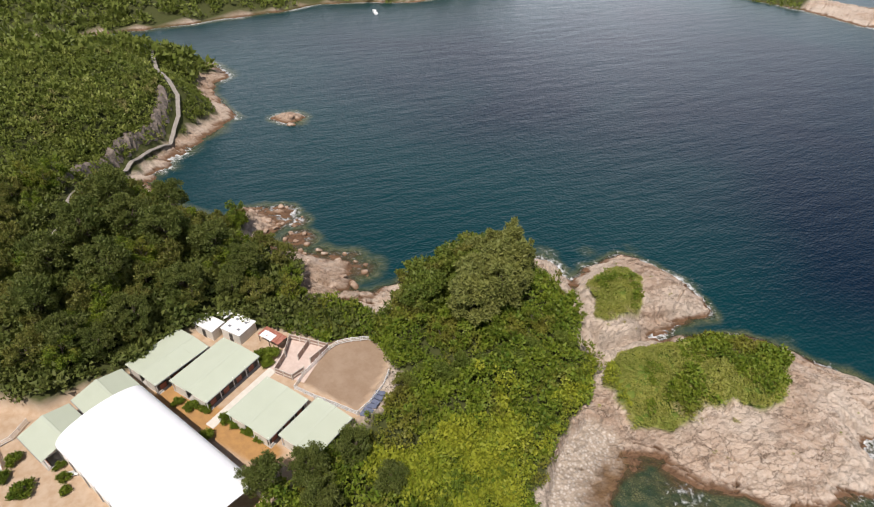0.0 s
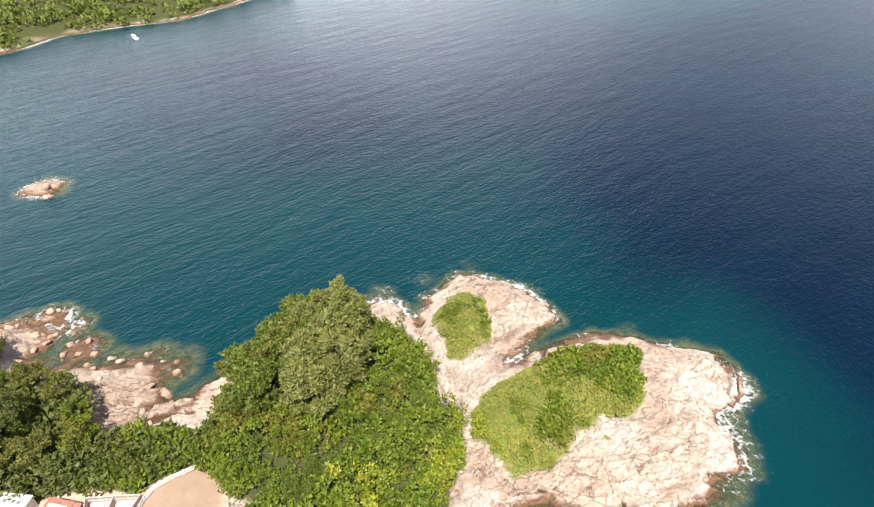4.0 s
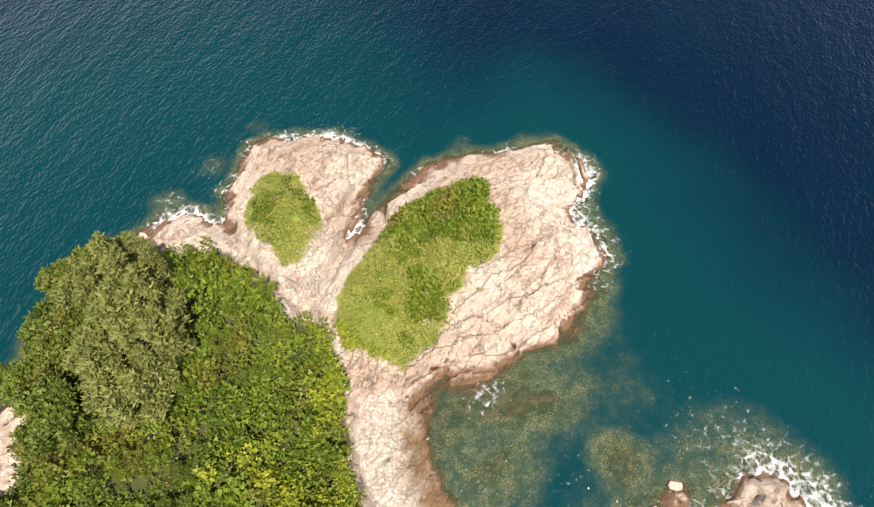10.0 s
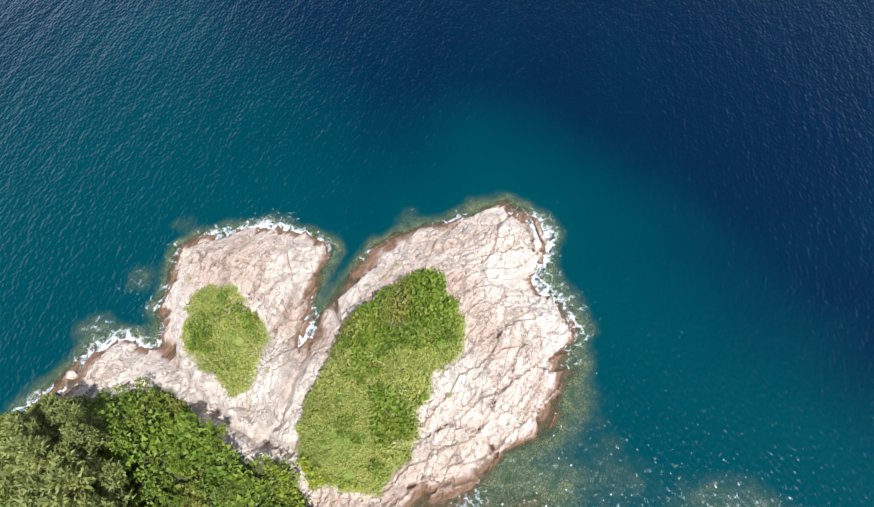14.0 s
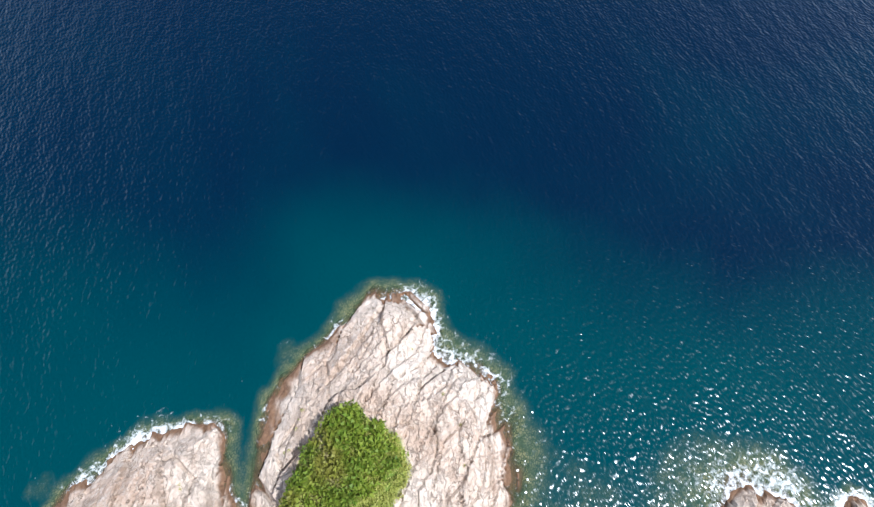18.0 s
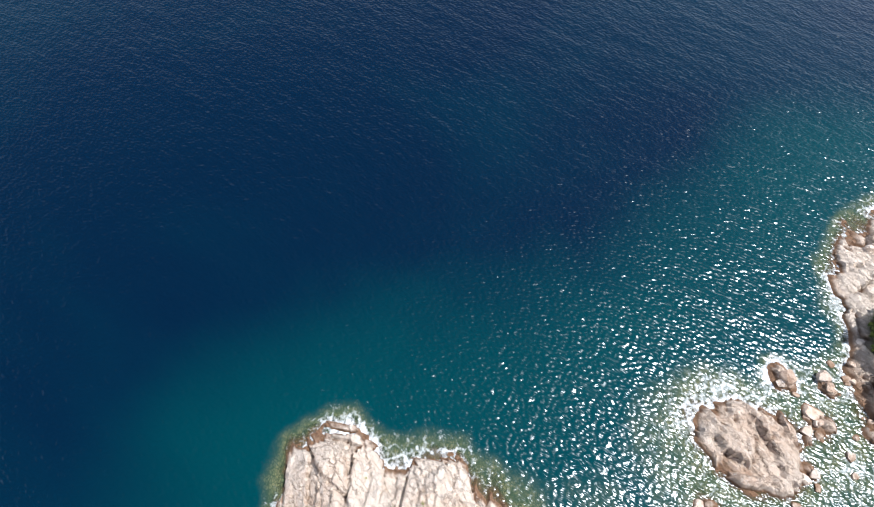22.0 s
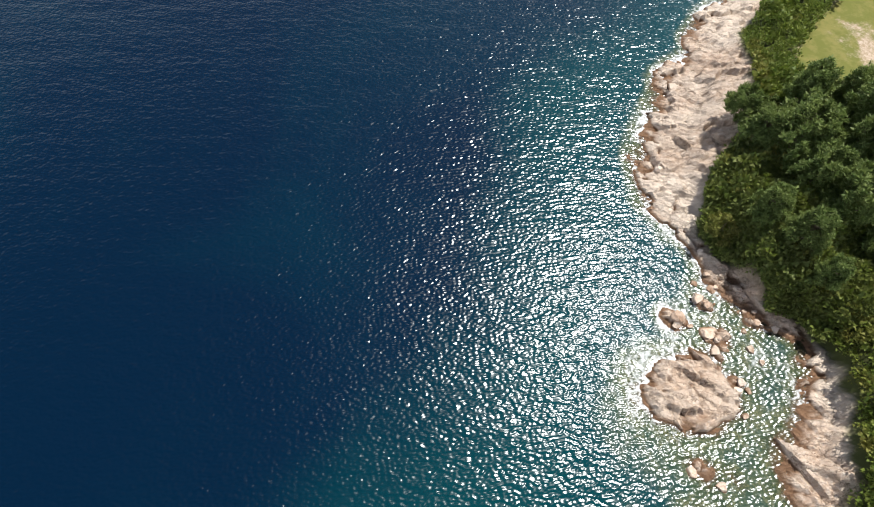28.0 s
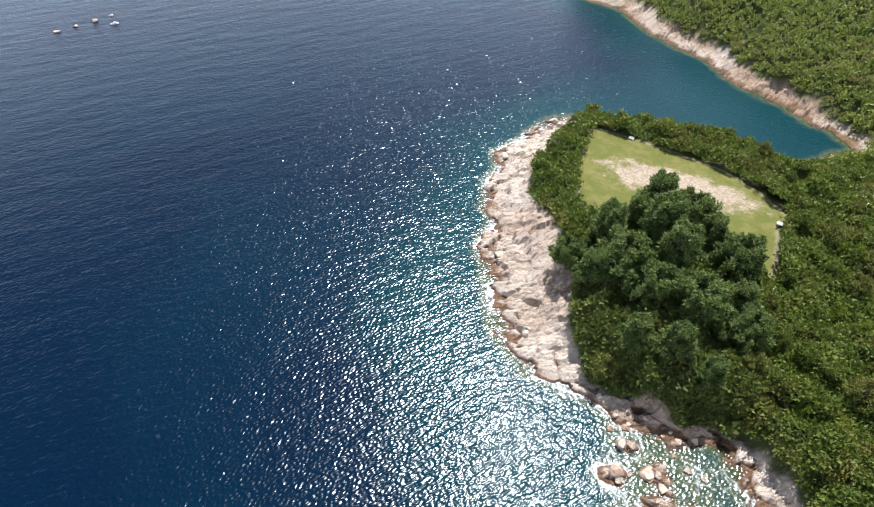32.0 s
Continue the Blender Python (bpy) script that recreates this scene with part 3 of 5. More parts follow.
def land(x, y):
    """Height of the ground, with its zones."""
    wx = x + 1.8 * fractal(x, y, 7, 3, 1) + 1.2 * fractal(x, y, 2.2, 2, 2)
    wy = y + 1.8 * fractal(x, y, 7, 3, 3) + 1.2 * fractal(x, y, 2.2, 2, 4)
    main = inside(wx, wy, MAINLAND)
    weight, top, run, bare = 0.0, 0.0, 0.0, 0.0
    for rx, ry, h, k, m in RISES:
        w = ((x - rx) ** 2 + (y - ry) ** 2 + 40.0) ** -1.6
        weight, top, run, bare = weight + w, top + w * h, run + w * k, bare + w * m
    top, run, bare = top / weight, run / weight, bare / weight
    beyond = np.maximum(inside(wx, wy, FAR_SHORE), inside(wx, wy, NORTH_CAPE))
    main = np.where(beyond > main, beyond, main)
    top, run, bare = np.where(beyond > -40, np.where(x > -200, 5.0, 13.0), top), np.where(beyond > -40, 45.0, run), np.where(beyond > -40, 1.5, bare)
    up = np.maximum(main, 0)
    shelf = 0.15 + 0.27 * np.minimum(up, bare)
    rise = shelf + np.maximum(top - shelf, 0) * (1 - np.exp(-((np.maximum(up - 0.85 * bare, 0) / (0.6 * run)) ** 1.3)))
    hump = top * (1 - np.exp(-((up / run) ** 1.6))) + 0.12 + 0.05 * np.minimum(up, 6)
    kind = soft(bare, 13, 25)
    slope = -2.2 + (0.055 + 0.165 * soft(x - 0.2 * y, -70, 30)) * main
    z = np.where(main > 0, rise * (1 - kind) + hump * kind, np.maximum(0.62 * main, slope))
    z = np.maximum(z, -14.0)
    rocky = inside(wx, wy, REEF_ROCK)
    z = np.maximum(z, np.where(rocky > 0, 1.5 * (1 - np.exp(-rocky / 1.4)) + 0.06 * (46 - x), 0.45 * rocky))
    islet = inside(wx, wy, ISLET)
    z = np.maximum(z, np.where(islet > 0, 1.3 * (1 - np.exp(-islet / 2.0)), 0.5 * islet))
    for sx, sy, r, h in SUNKEN:
        z = np.maximum(z, h + 0.6 - 0.6 * (np.hypot(wx - sx, wy - sy) / r) ** 2 * 1.6)
    shallow = np.exp(-(((x - 40) / 36) ** 2 + ((y - 38) / 30) ** 2))
    z = np.where(z < -0.8, z * (1 - 0.58 * shallow), z)
    cove = np.exp(-(((x - 15) / 24) ** 4 + ((y - 27) / 16) ** 4))
    z = np.where(z < -0.5, z * (1 - 0.56 * cove) - 0.3 * cove + 0.35 * cove * fractal(x, y, 4, 3, 29), z)
    strait = np.exp(-(((x - 46 + 0.35 * y) / 15) ** 4 + ((y - 3) / 7) ** 4))  # rubble strait behind the reef
    z = np.where(z < -0.45, z * (1 - strait) + (-0.75 + 0.7 * fractal(x, y, 3.0, 3, 33)) * strait, z)
    for line in CREVICES:
        gap = np.sqrt(np.minimum.reduce([apart(x, y, a, b) for a, b in zip(line, line[1:])])) + 1.2 * fractal(x, y, 2.5, 2, 13)
        z = z - np.minimum(2.4, np.maximum(z, 0) * 0.75) * np.exp(-(np.maximum(gap, 0) / 1.1) ** 2)
    edge = 2.8 * fractal(x, y, 3.4, 4, 11)
    grass = np.maximum(soft(inside(x, y, GRASS_A) + edge, -0.6, 0.6), soft(inside(x, y, GRASS_B) + edge, -0.6, 0.6))
    inland = soft(main - bare + 1.5 * edge, -0.8, 0.8) * (1 - soft(x + 60, 0, 5) * soft(50 - x, 0, 5) * soft(y - 12, 0, 6))
    inland = inland * (1 - soft(x - 12, 0, 5) * soft(y + 128, 0, 5))
    bush = np.maximum(soft(np.maximum(inside(x, y, PENINSULA), inside(x, y, HEADLAND)) + edge, -0.6, 0.6), inland) * (1 - grass)
    yard = soft(inside(x, y, STABLE_YARD) + 0.6 * edge, -0.5, 1.0)
    lawn = soft(inside(x, y, LAWN) + 0.5 * edge, -0.6, 0.6)
    veil = np.clip(grass + bush + yard + lawn, 0, 1)
    along = np.where(x < -8, 0.9, 0.35)  # bearing of the joints
    jx, jy = x * np.cos(along) + y * np.sin(along), -x * np.sin(along) + y * np.cos(along)
    long = 0.34 + 0.4 * soft(x, 26, 36)  # slabs on the heart, squarer blocks on the eastern shore
    big, joint = blocks(jx * long, jy, 3.8, 31)
    tiny, seam = blocks(jx * (0.16 + long), jy, 1.5, 41)
    ledge = jy / 3.4 + 3.0 * fractal(x, y, 14, 3, 27)
    crag = (1.35 * big - 0.45 * (1 - soft(joint, 0.0, 0.35)) + 0.26 * tiny - 0.14 * (1 - soft(seam, 0, 0.25)) + 1.0 * fractal(x, y, 6, 4, 21)
            + (0.55 - 0.3 * soft(x, 26, 36)) * (np.mod(ledge, 1.0) - 0.5))
    crag = crag * (1 + 0.3 * soft(x - 30, 0, 10) + 0.15 * soft(rocky, -0.5, 1.0))  # the eastern shore is the more broken
    z = z + crag * (1 - veil) * soft(z, -2.5, 1.2) * np.where(z > 0, 1.0, 0.6)
    z = z + 2.2 * (1 - np.exp(-np.maximum(inside(x, y, GRASS_A), 0) / 3.0)) + 3.6 * (1 - np.exp(-np.maximum(inside(x, y, GRASS_B), 0) / 2.2))
    z = z + 1.4 * fractal(x, y, 9, 4, 23) * np.clip(grass + bush, 0, 1) * soft(z, 0, 4)
    z = z * (1 - yard) + 5.0 * yard
    z = z * (1 - soft(inside(x, y, LAWN), -5, 1)) + (11 + 0.8 * fractal(x, y, 14, 3, 25)) * soft(inside(x, y, LAWN), -5, 1)
    sand_lane = soft(inside(x, y, SAND_LANE) + 0.4 * edge, -0.5, 0.5)
    bush = bush * (1 - sand_lane)
    beach = np.maximum(soft(inside(x, y, BEACH_HEART) + edge, -0.6, 0.6), soft(inside(x, y, BEACH_BAY) + 0.5 * edge, -0.6, 0.6))
    beach = beach * (1 - bush)
    z = z * (1 - beach) + np.where(z > 0.4, np.minimum(z, 0.2 + 0.12 * up + 0.25 * fractal(x, y, 1.2, 2, 51)), z) * beach
    halo = np.maximum(inside(x, y, GRASS_A), inside(x, y, GRASS_B))
    covered = np.clip(grass + bush + yard + lawn + sand_lane, 0, 1)
    zones = {"bare": 1 - covered, "weathered": np.maximum(np.exp(-np.maximum(-halo, 0) / 6.0) * soft(-halo, -1, 3), 0.8 * soft(-72 - x, 0, 6) + 0.4 * soft(x, 28, 36) + 0.95 * soft(-140 - y, 0, 6)), "grass": grass, "bush": bush * (1 - lawn) * (1 - yard), "lawn": lawn, "sand": np.maximum(yard, sand_lane), "beach": beach,
             "track": soft(inside(x, y, TRACK) + 0.3 * edge, -0.3, 0.4), "paddock": soft(inside(x, y, PADDOCK), -0.2, 0.2),
             "worn": np.exp(-(((x - 71) / 27) ** 2 + ((y + 74 - 0.1 * (x - 71)) / 9.5) ** 2)) * lawn}
    return z, zones, main


def ladder(*stretches):
    steps = [np.arange(a, b, s) for a, b, s in stretches]
    return np.concatenate(steps + [[stretches[-1][1]]])


def sheet(name, xs, ys, z, attributes, material, rough=None):
    """A ground sheet over the grid xs, ys."""
    nx, ny = len(xs), len(ys)
    gx, gy = np.meshgrid(xs, ys)
    mesh = bpy.data.meshes.new(name)
    mesh.vertices.add(nx * ny)
    mesh.vertices.foreach_set("co", np.stack([gx, gy, z], -1).astype(np.float32).ravel())
    a = (np.arange(ny - 1)[:, None] * nx + np.arange(nx - 1)[None]).ravel()
    fill(mesh, np.stack([a, a + 1, a + nx + 1, a + nx], -1))
    if rough is not None:
        mesh.polygons.foreach_set("use_smooth", ~rough[:-1, :-1].ravel())
    for key, values in attributes.items():
        layer = mesh.attributes.new(key, "FLOAT", "POINT")
        layer.data.foreach_set("value", np.asarray(values, np.float32).ravel())
    mesh.materials.append(material)
    return new(name, mesh)


def fill(mesh, faces, smooth=True):
    faces = np.asarray(faces, np.int32)
    count, sides = faces.shape
    mesh.loops.add(count * sides)
    mesh.loops.foreach_set("vertex_index", faces.ravel())
    mesh.polygons.add(count)
    mesh.polygons.foreach_set("loop_start", np.arange(count, dtype=np.int32) * sides)
    mesh.polygons.foreach_set("use_smooth", np.full(count, smooth))
    mesh.update(calc_edges=True)


GX = ladder((-520, -270, 7), (-270, -126, 1.8), (-126, -42, 0.7), (-42, 34, 0.4), (34, 134, 0.65), (134, 230, 3), (230, 520, 30))
GY = ladder((-420, -240, 6), (-240, -120, 2.0), (-120, -30, 0.8), (-30, 30, 0.6), (30, 106, 0.4), (106, 520, 6))
_x, _y = np.meshgrid(GX, GY)
GROUND_Z, ZONES, INLAND = land(_x, _y)
_steep = np.hypot(*np.gradient(GROUND_Z, GY, GX))
ZONES["weathered"] = np.maximum(ZONES["weathered"], 0.95 * soft(_steep, 0.9, 1.9) * soft(GROUND_Z, 1.0, 3.0))  # steep faces above the tide take more of the brown tone
BARE = (ZONES["grass"] + ZONES["bush"] + ZONES["lawn"] + ZONES["sand"] < 0.5) & (GROUND_Z > -1)
ground = tagged(sheet("ground", GX, GY, GROUND_Z, ZONES, GROUND, BARE), "cream jointed granite shore, turf, sandy yard and scrub soil", "ground", kind="structure")


def on_ground(x, y):
    """Height of the built ground under points."""
    x, y = np.atleast_1d(np.asarray(x, float)), np.atleast_1d(np.asarray(y, float))
    i = np.clip(np.searchsorted(GX, x) - 1, 0, len(GX) - 2)
    j = np.clip(np.searchsorted(GY, y) - 1, 0, len(GY) - 2)
    u, v = (x - GX[i]) / (GX[i + 1] - GX[i]), (y - GY[j]) / (GY[j + 1] - GY[j])
    z = GROUND_Z
    return (z[j, i] * (1 - u) + z[j, i + 1] * u) * (1 - v) + (z[j + 1, i] * (1 - u) + z[j + 1, i + 1] * u) * v


def zone_at(key, x, y):
    i = np.clip(np.searchsorted(GX, x), 0, len(GX) - 1)
    j = np.clip(np.searchsorted(GY, y), 0, len(GY) - 1)
    return ZONES[key][j, i]


# ---------------------------------------------------------------- sea
SX = ladder((-4500, -600, 300), (-600, -130, 6), (-130, 135, 1.1), (135, 400, 8), (400, 4500, 300))
SY = ladder((-4500, -450, 300), (-450, -126, 5), (-126, 112, 1.1), (112, 500, 6), (500, 4500, 300))
_x, _y = np.meshgrid(SX, SY)
_shape = _x.shape
_bed = on_ground(np.clip(_x.ravel(), -519, 519), np.clip(_y.ravel(), -419, 519)).reshape(_shape)
_open = soft(np.hypot(_x, _y), 500, 900)
_depth = np.maximum(-_bed, 0) * (1 + 0.6 * fractal(_x, _y, 26, 4, 65)) * (1 - _open) + 14 * _open
for _cx, _cy, _rx, _ry, _k in ((-85, 82, 75, 42, 0.66), (52, 30, 48, 38, 0.40), (92, -18, 44, 40, 0.45), (72, -150, 75, 30, 0.7)):  # the sandy bays are shallower
    _depth = np.where(_depth > 2.3, np.maximum(_depth * (1 - _k * np.exp(-(((_x - _cx) / _rx) ** 2 + ((_y - _cy) / _ry) ** 2))), 2.3), _depth)
_expose = soft(_y - 0.2 * _x - 62, 0, 18) + soft(_x - 20, 0, 10) * soft(_y + 130, 0, 20)
_surf = 0.5 + fractal(_x, _y, 9, 3, 61) * 1.8
_foam = (0.16 * np.exp(-(((_x - 46) / 13) ** 2 + ((_y - 12) / 10) ** 2)) + np.exp(-np.maximum(-_bed, 0) / 1.5) * 1.25 * np.clip(_surf + 0.3, 0, 1) * (0.3 + 0.7 * np.clip(_expose, 0, 1))
         + 0.12 * np.exp(-(((_x - 42) / 7) ** 2 + ((_y - 27) / 4.5) ** 2)) + 0.6 * np.exp(-(((_x - 4) / 4) ** 2 + ((_y - 42) / 3.0) ** 2))
         + 0.2 * np.exp(-(((_x - 55) / 8) ** 2 + ((_y - 9) / 7) ** 2)))
_foam = _foam * (1 - 0.5 * np.exp(-(((_x - 15) / 16) ** 2 + ((_y - 30) / 11) ** 2)))
_foam = _foam * (1 - 0.2 * np.exp(-(((_x - 42) / 16) ** 2 + ((_y - 14) / 15) ** 2)))
sea = tagged(sheet("water", SX, SY, np.zeros(_shape), {"depth": _depth, "foam": _foam}, WATER),
             "deep blue to teal sea with wind ripples and surf", "sea", kind="structure")

# ---------------------------------------------------------------- builders


def part(name, bm, material, parent, label=""):
    mesh = bpy.data.meshes.new(name)
    bm.to_mesh(mesh)
    bm.free()
    mesh.materials.append(material)
    ob = new(name, mesh)
    ob.parent = parent
    return tagged(ob, label)


def thing(name, m, label, category, group=""):
    ob = new(name)
    ob.empty_display_size = 0.5
    ob.matrix_world = m
    return tagged(ob, label, category, group)


def box(bm, x0, y0, z0, x1, y1, z1, turn=None, bevel=0.0):
    made = bmesh.ops.create_cube(bm, size=1.0)["verts"]
    m = Matrix.Translation(((x0 + x1) / 2, (y0 + y1) / 2, (z0 + z1) / 2)) @ Matrix.Diagonal((x1 - x0, y1 - y0, z1 - z0, 1))
    bmesh.ops.transform(bm, matrix=(turn @ m) if turn else m, verts=made)
    if bevel:
        edges = list({e for v in made for e in v.link_edges})
        bmesh.ops.bevel(bm, geom=edges, offset=bevel, segments=1, affect="EDGES")
    return made


def boxed(*args, **kw):
    bm = bmesh.new()
    box(bm, *args, **kw)
    return bm


def rod(bm, a, b, ra, rb, sides=6):
    a, b = Vector(a), Vector(b)
    m = Matrix.Translation((a + b) / 2) @ (b - a).to_track_quat("Z", "Y").to_matrix().to_4x4()
    bmesh.ops.create_cone(bm, cap_ends=True, segments=sides, radius1=ra, radius2=rb, depth=(b - a).length, matrix=m)


# ---------------------------------------------------------------- foliage


def spray(rng, count, size, spread, long=1.0):
    """A tuft of leaf blades round its own origin: vertices and triangles."""
    way = rng.normal(size=(count, 3))
    way[:, 2] = np.abs(way[:, 2]) * 0.8
    way /= np.linalg.norm(way, axis=1)[:, None]
    base = way * (spread * rng.uniform(0.35, 1.0, (count, 1)))
    side = np.cross(way, rng.normal(size=(count, 3)))
    side /= np.linalg.norm(side, axis=1)[:, None] + 1e-6
    tilt = np.cross(side, way) * 0.7 + way * 0.7 + np.array([0, 0, 0.25])
    s = size * rng.uniform(0.6, 1.3, (count, 1))
    a, b, c = base - side * s * 0.5, base + side * s * 0.5, base + tilt * s * long
    return np.stack([a, b, c], 1).reshape(-1, 3)


def scatter_mesh(name, tufts, places, scales, rng):
    """One mesh of many tufts, each turned and sized by itself."""
    verts = []
    kinds = rng.integers(0, len(tufts), len(places))
    turn = rng.uniform(0, 2 * math.pi, len(places))
    for k, tuft in enumerate(tufts):
        pick = kinds == k
        if not pick.any():
            continue
        c, s = np.cos(turn[pick])[:, None], np.sin(turn[pick])[:, None]
        size = scales[pick]
        size = size if size.ndim == 2 else np.repeat(size[:, None], 3, 1)
        x = (tuft[None, :, 0] * c - tuft[None, :, 1] * s) * size[:, :1]
        y = (tuft[None, :, 0] * s + tuft[None, :, 1] * c) * size[:, 1:2]
        z = tuft[None, :, 2] * size[:, 2:3] + 0 * x
        verts.append((np.stack([x, y, z], -1) + places[pick][:, None]).reshape(-1, 3))
    verts = np.concatenate(verts).astype(np.float32)
    mesh = bpy.data.meshes.new(name)
    mesh.vertices.add(len(verts))
    mesh.vertices.foreach_set("co", verts.ravel())
    fill(mesh, np.arange(len(verts)).reshape(-1, 3), False)
    return mesh


RNG = np.random.default_rng(7)
TUFTS = [spray(RNG, 26, 0.38, 0.8) for _ in range(8)]
TUFTS_COARSE = [spray(RNG, 17, 0.5, 0.85) for _ in range(8)]
TUFTS_TREE = [spray(RNG, 14, 0.47, 0.8) for _ in range(8)]
TUFTS_PINE = [spray(RNG, 15, 0.44, 0.8, 1.9) for _ in range(8)]


def thicket(name, label, leaf, count, box_xy, keep, low, high, tufts, lift=0.4, swell=0.0):
    """Scrub that covers the ground: heaps of leaf tufts with uneven tops."""
    x = RNG.uniform(box_xy[0], box_xy[2], count)
    y = RNG.uniform(box_xy[1], box_xy[3], count)
    ok = keep(x, y)
    x, y = x[ok], y[ok]
    dome = 0.5 + fractal(x, y, 5.5, 3, 71) * 1.3
    size = low + (high - low) * np.clip(dome + RNG.uniform(-0.25, 0.25, len(x)), 0, 1)
    z = on_ground(x, y) + size * lift + swell * np.clip(0.5 + 1.5 * fractal(x, y, 4.2, 2, 77), 0, 1) ** 2
    mesh = scatter_mesh(name, tufts, np.stack([x, y, z], -1), size, RNG)
    mesh.materials.append(LEAF[leaf])
    return tagged(new(name, mesh), label, "shrubs", kind="stuff")


def tree(name, label, height, spread, leaf, lumps, seed, tufts, lean=0.0, trunk=0.22, slim=1.0, plume=0.75, lump=0.42):
    """A tapered trunk with limbs, and a crown of many tufts in uneven heads."""
    rng = np.random.default_rng(seed)
    top = thing(name, Matrix.Identity(4), label, "tree")
    bm = bmesh.new()
    bend = Vector((lean, 0.3 * lean, height * 0.55))
    rod(bm, (0, 0, -0.6), bend * 0.5, trunk, trunk * 0.75, 8)
    rod(bm, bend * 0.48, Vector((lean * 1.3, 0, height * 0.9)), trunk * 0.75, trunk * 0.2, 8)
    heads = []
    for k in range(lumps):
        a = k * 2.4 + rng.uniform(-0.4, 0.4)
        rise = rng.uniform(0.32, 1.0)
        reach = spread * rng.uniform(0.35, 1.0) * (1.05 - 0.75 * max(0.0, rise - 0.35) * slim)
        head = Vector((lean * rise + math.cos(a) * reach, math.sin(a) * reach, height * rise))
        heads.append((head, rng.uniform(0.45, 1.0) * spread * lump))
        rod(bm, (lean * rise * 0.5, 0, height * rise * 0.62), head, trunk * 0.3, trunk * 0.06, 5)
    part("trunk", bm, BARK, top)
    places, sizes = [], []
    for head, r in heads:
        count = int(10 + 9 * r)
        way = rng.normal(size=(count, 3))
        way /= np.linalg.norm(way, axis=1)[:, None]
        way[:, 2] *= plume
        places.append(np.array(head) + way * r * rng.uniform(0.25, 1.0, (count, 1)) ** 0.6)
        sizes.append(rng.uniform(0.6, 1.2, count) * (0.42 + 0.25 * r))
    mesh = scatter_mesh("crown", tufts, np.concatenate(places), np.concatenate(sizes), rng)
    mesh.materials.append(LEAF[leaf])
    crown = new("crown", mesh)
    crown.parent = top
    return top


def plant(model, spots, first=True):
    """Sets a tree and its copies on the ground: x, y, size, turn."""
    for k, (x, y, size, turn) in enumerate(spots):
        m = pose(x, y, float(on_ground(x, y)[0]) - 0.1, 0, 0, turn) @ Matrix.Scale(size, 4)
        if k == 0 and first:
            model.matrix_world = m
        else:
            ob = copy_thing(model, m)
            ob.scale = (size, size, size)

# ---------------------------------------------------------------- scrub and trees
def dense(x, y):
    return zone_at("bush", x, y) > 0.5


def off_road(x, y):
    return dense(x, y) & (np.minimum.reduce([apart(x, y, a, b) for a, b in zip(HILL_ROAD, HILL_ROAD[1:])]) > 3.5)


thicket("shrubs", "dense green coastal scrub over the peninsula", "shrub", 12500, (-72, -45, 6, 78), lambda x, y: dense(x, y) & (y > -45) & (x > -72), 0.5, 1.9, TUFTS, 0.4, 4.2)
thicket("shrubs", "yellow-green low scrub above the shingle beach", "bright", 9000, (-42, 4, -6, 58),
        lambda x, y: dense(x, y) & (inside(x, y, [(-37, 6), (-36, 28), (-28, 42), (-21, 53), (-15, 52), (-13, 22), (-6, 4)]) + 26 * fractal(x, y, 6, 4, 5) + RNG.uniform(-4, 4, len(x)) > 7), 0.6, 1.5, TUFTS, 1.2, 4.2)
thicket("turf", "short green turf on the heart-shaped rocks", "turf", 12000, (-36, 46, 14, 90), lambda x, y: zone_at("grass", x, y) > 0.6, 0.25, 0.85, TUFTS, 0.15, 1.3)
thicket("shrubs", "lime-green creeper at the neck of the peninsula", "bright", 1500, (-26, 26, -8, 60),
        lambda x, y: (inside(x, y, [(-22, 56), (-15, 53), (-9, 49), (-13, 44), (-15, 30), (-18, 30), (-19, 44)]) + 3 * fractal(x, y, 4, 3, 6) > 0) & (zone_at("grass", x, y) + zone_at("bush", x, y) > 0.5), 0.5, 1.2, TUFTS, 1.2, 3.0)
thicket("shrubs", "low dark shrubs growing in the turf of the heart rocks", "shrub", 3200, (-34, 46, 14, 88),
        lambda x, y: (zone_at("grass", x, y) > 0.6) & (fractal(x, y, 7, 3, 91) + 0.014 * (x + y - 62) > -0.01), 0.5, 1.5, TUFTS, 0.4, 1.8)
thicket("turf", "scattered grass tussocks in the cracks of the heart rocks", "turf", 1300, (-38, 44, 24, 94),
        lambda x, y: (zone_at("bare", x, y) > 0.5) & (on_ground(x, y) > 2.5) & (fractal(x, y, 3.2, 3, 95) > 0.19) & (y > 46), 0.2, 0.55, TUFTS, 0.1)
thicket("shrubs", "dark green scrub round the lawn headland", "olive", 24000, (3, -130, 120, 14), dense, 0.7, 2.3, TUFTS, 0.4, 3.6)
thicket("shrubs", "leafy scrub hanging over the eastern shore rocks", "tree", 3600, (36, -26, 76, -6), lambda x, y: (zone_at("bush", x, y) > 0.4), 0.9, 2.4, TUFTS, 0.5, 2.5)
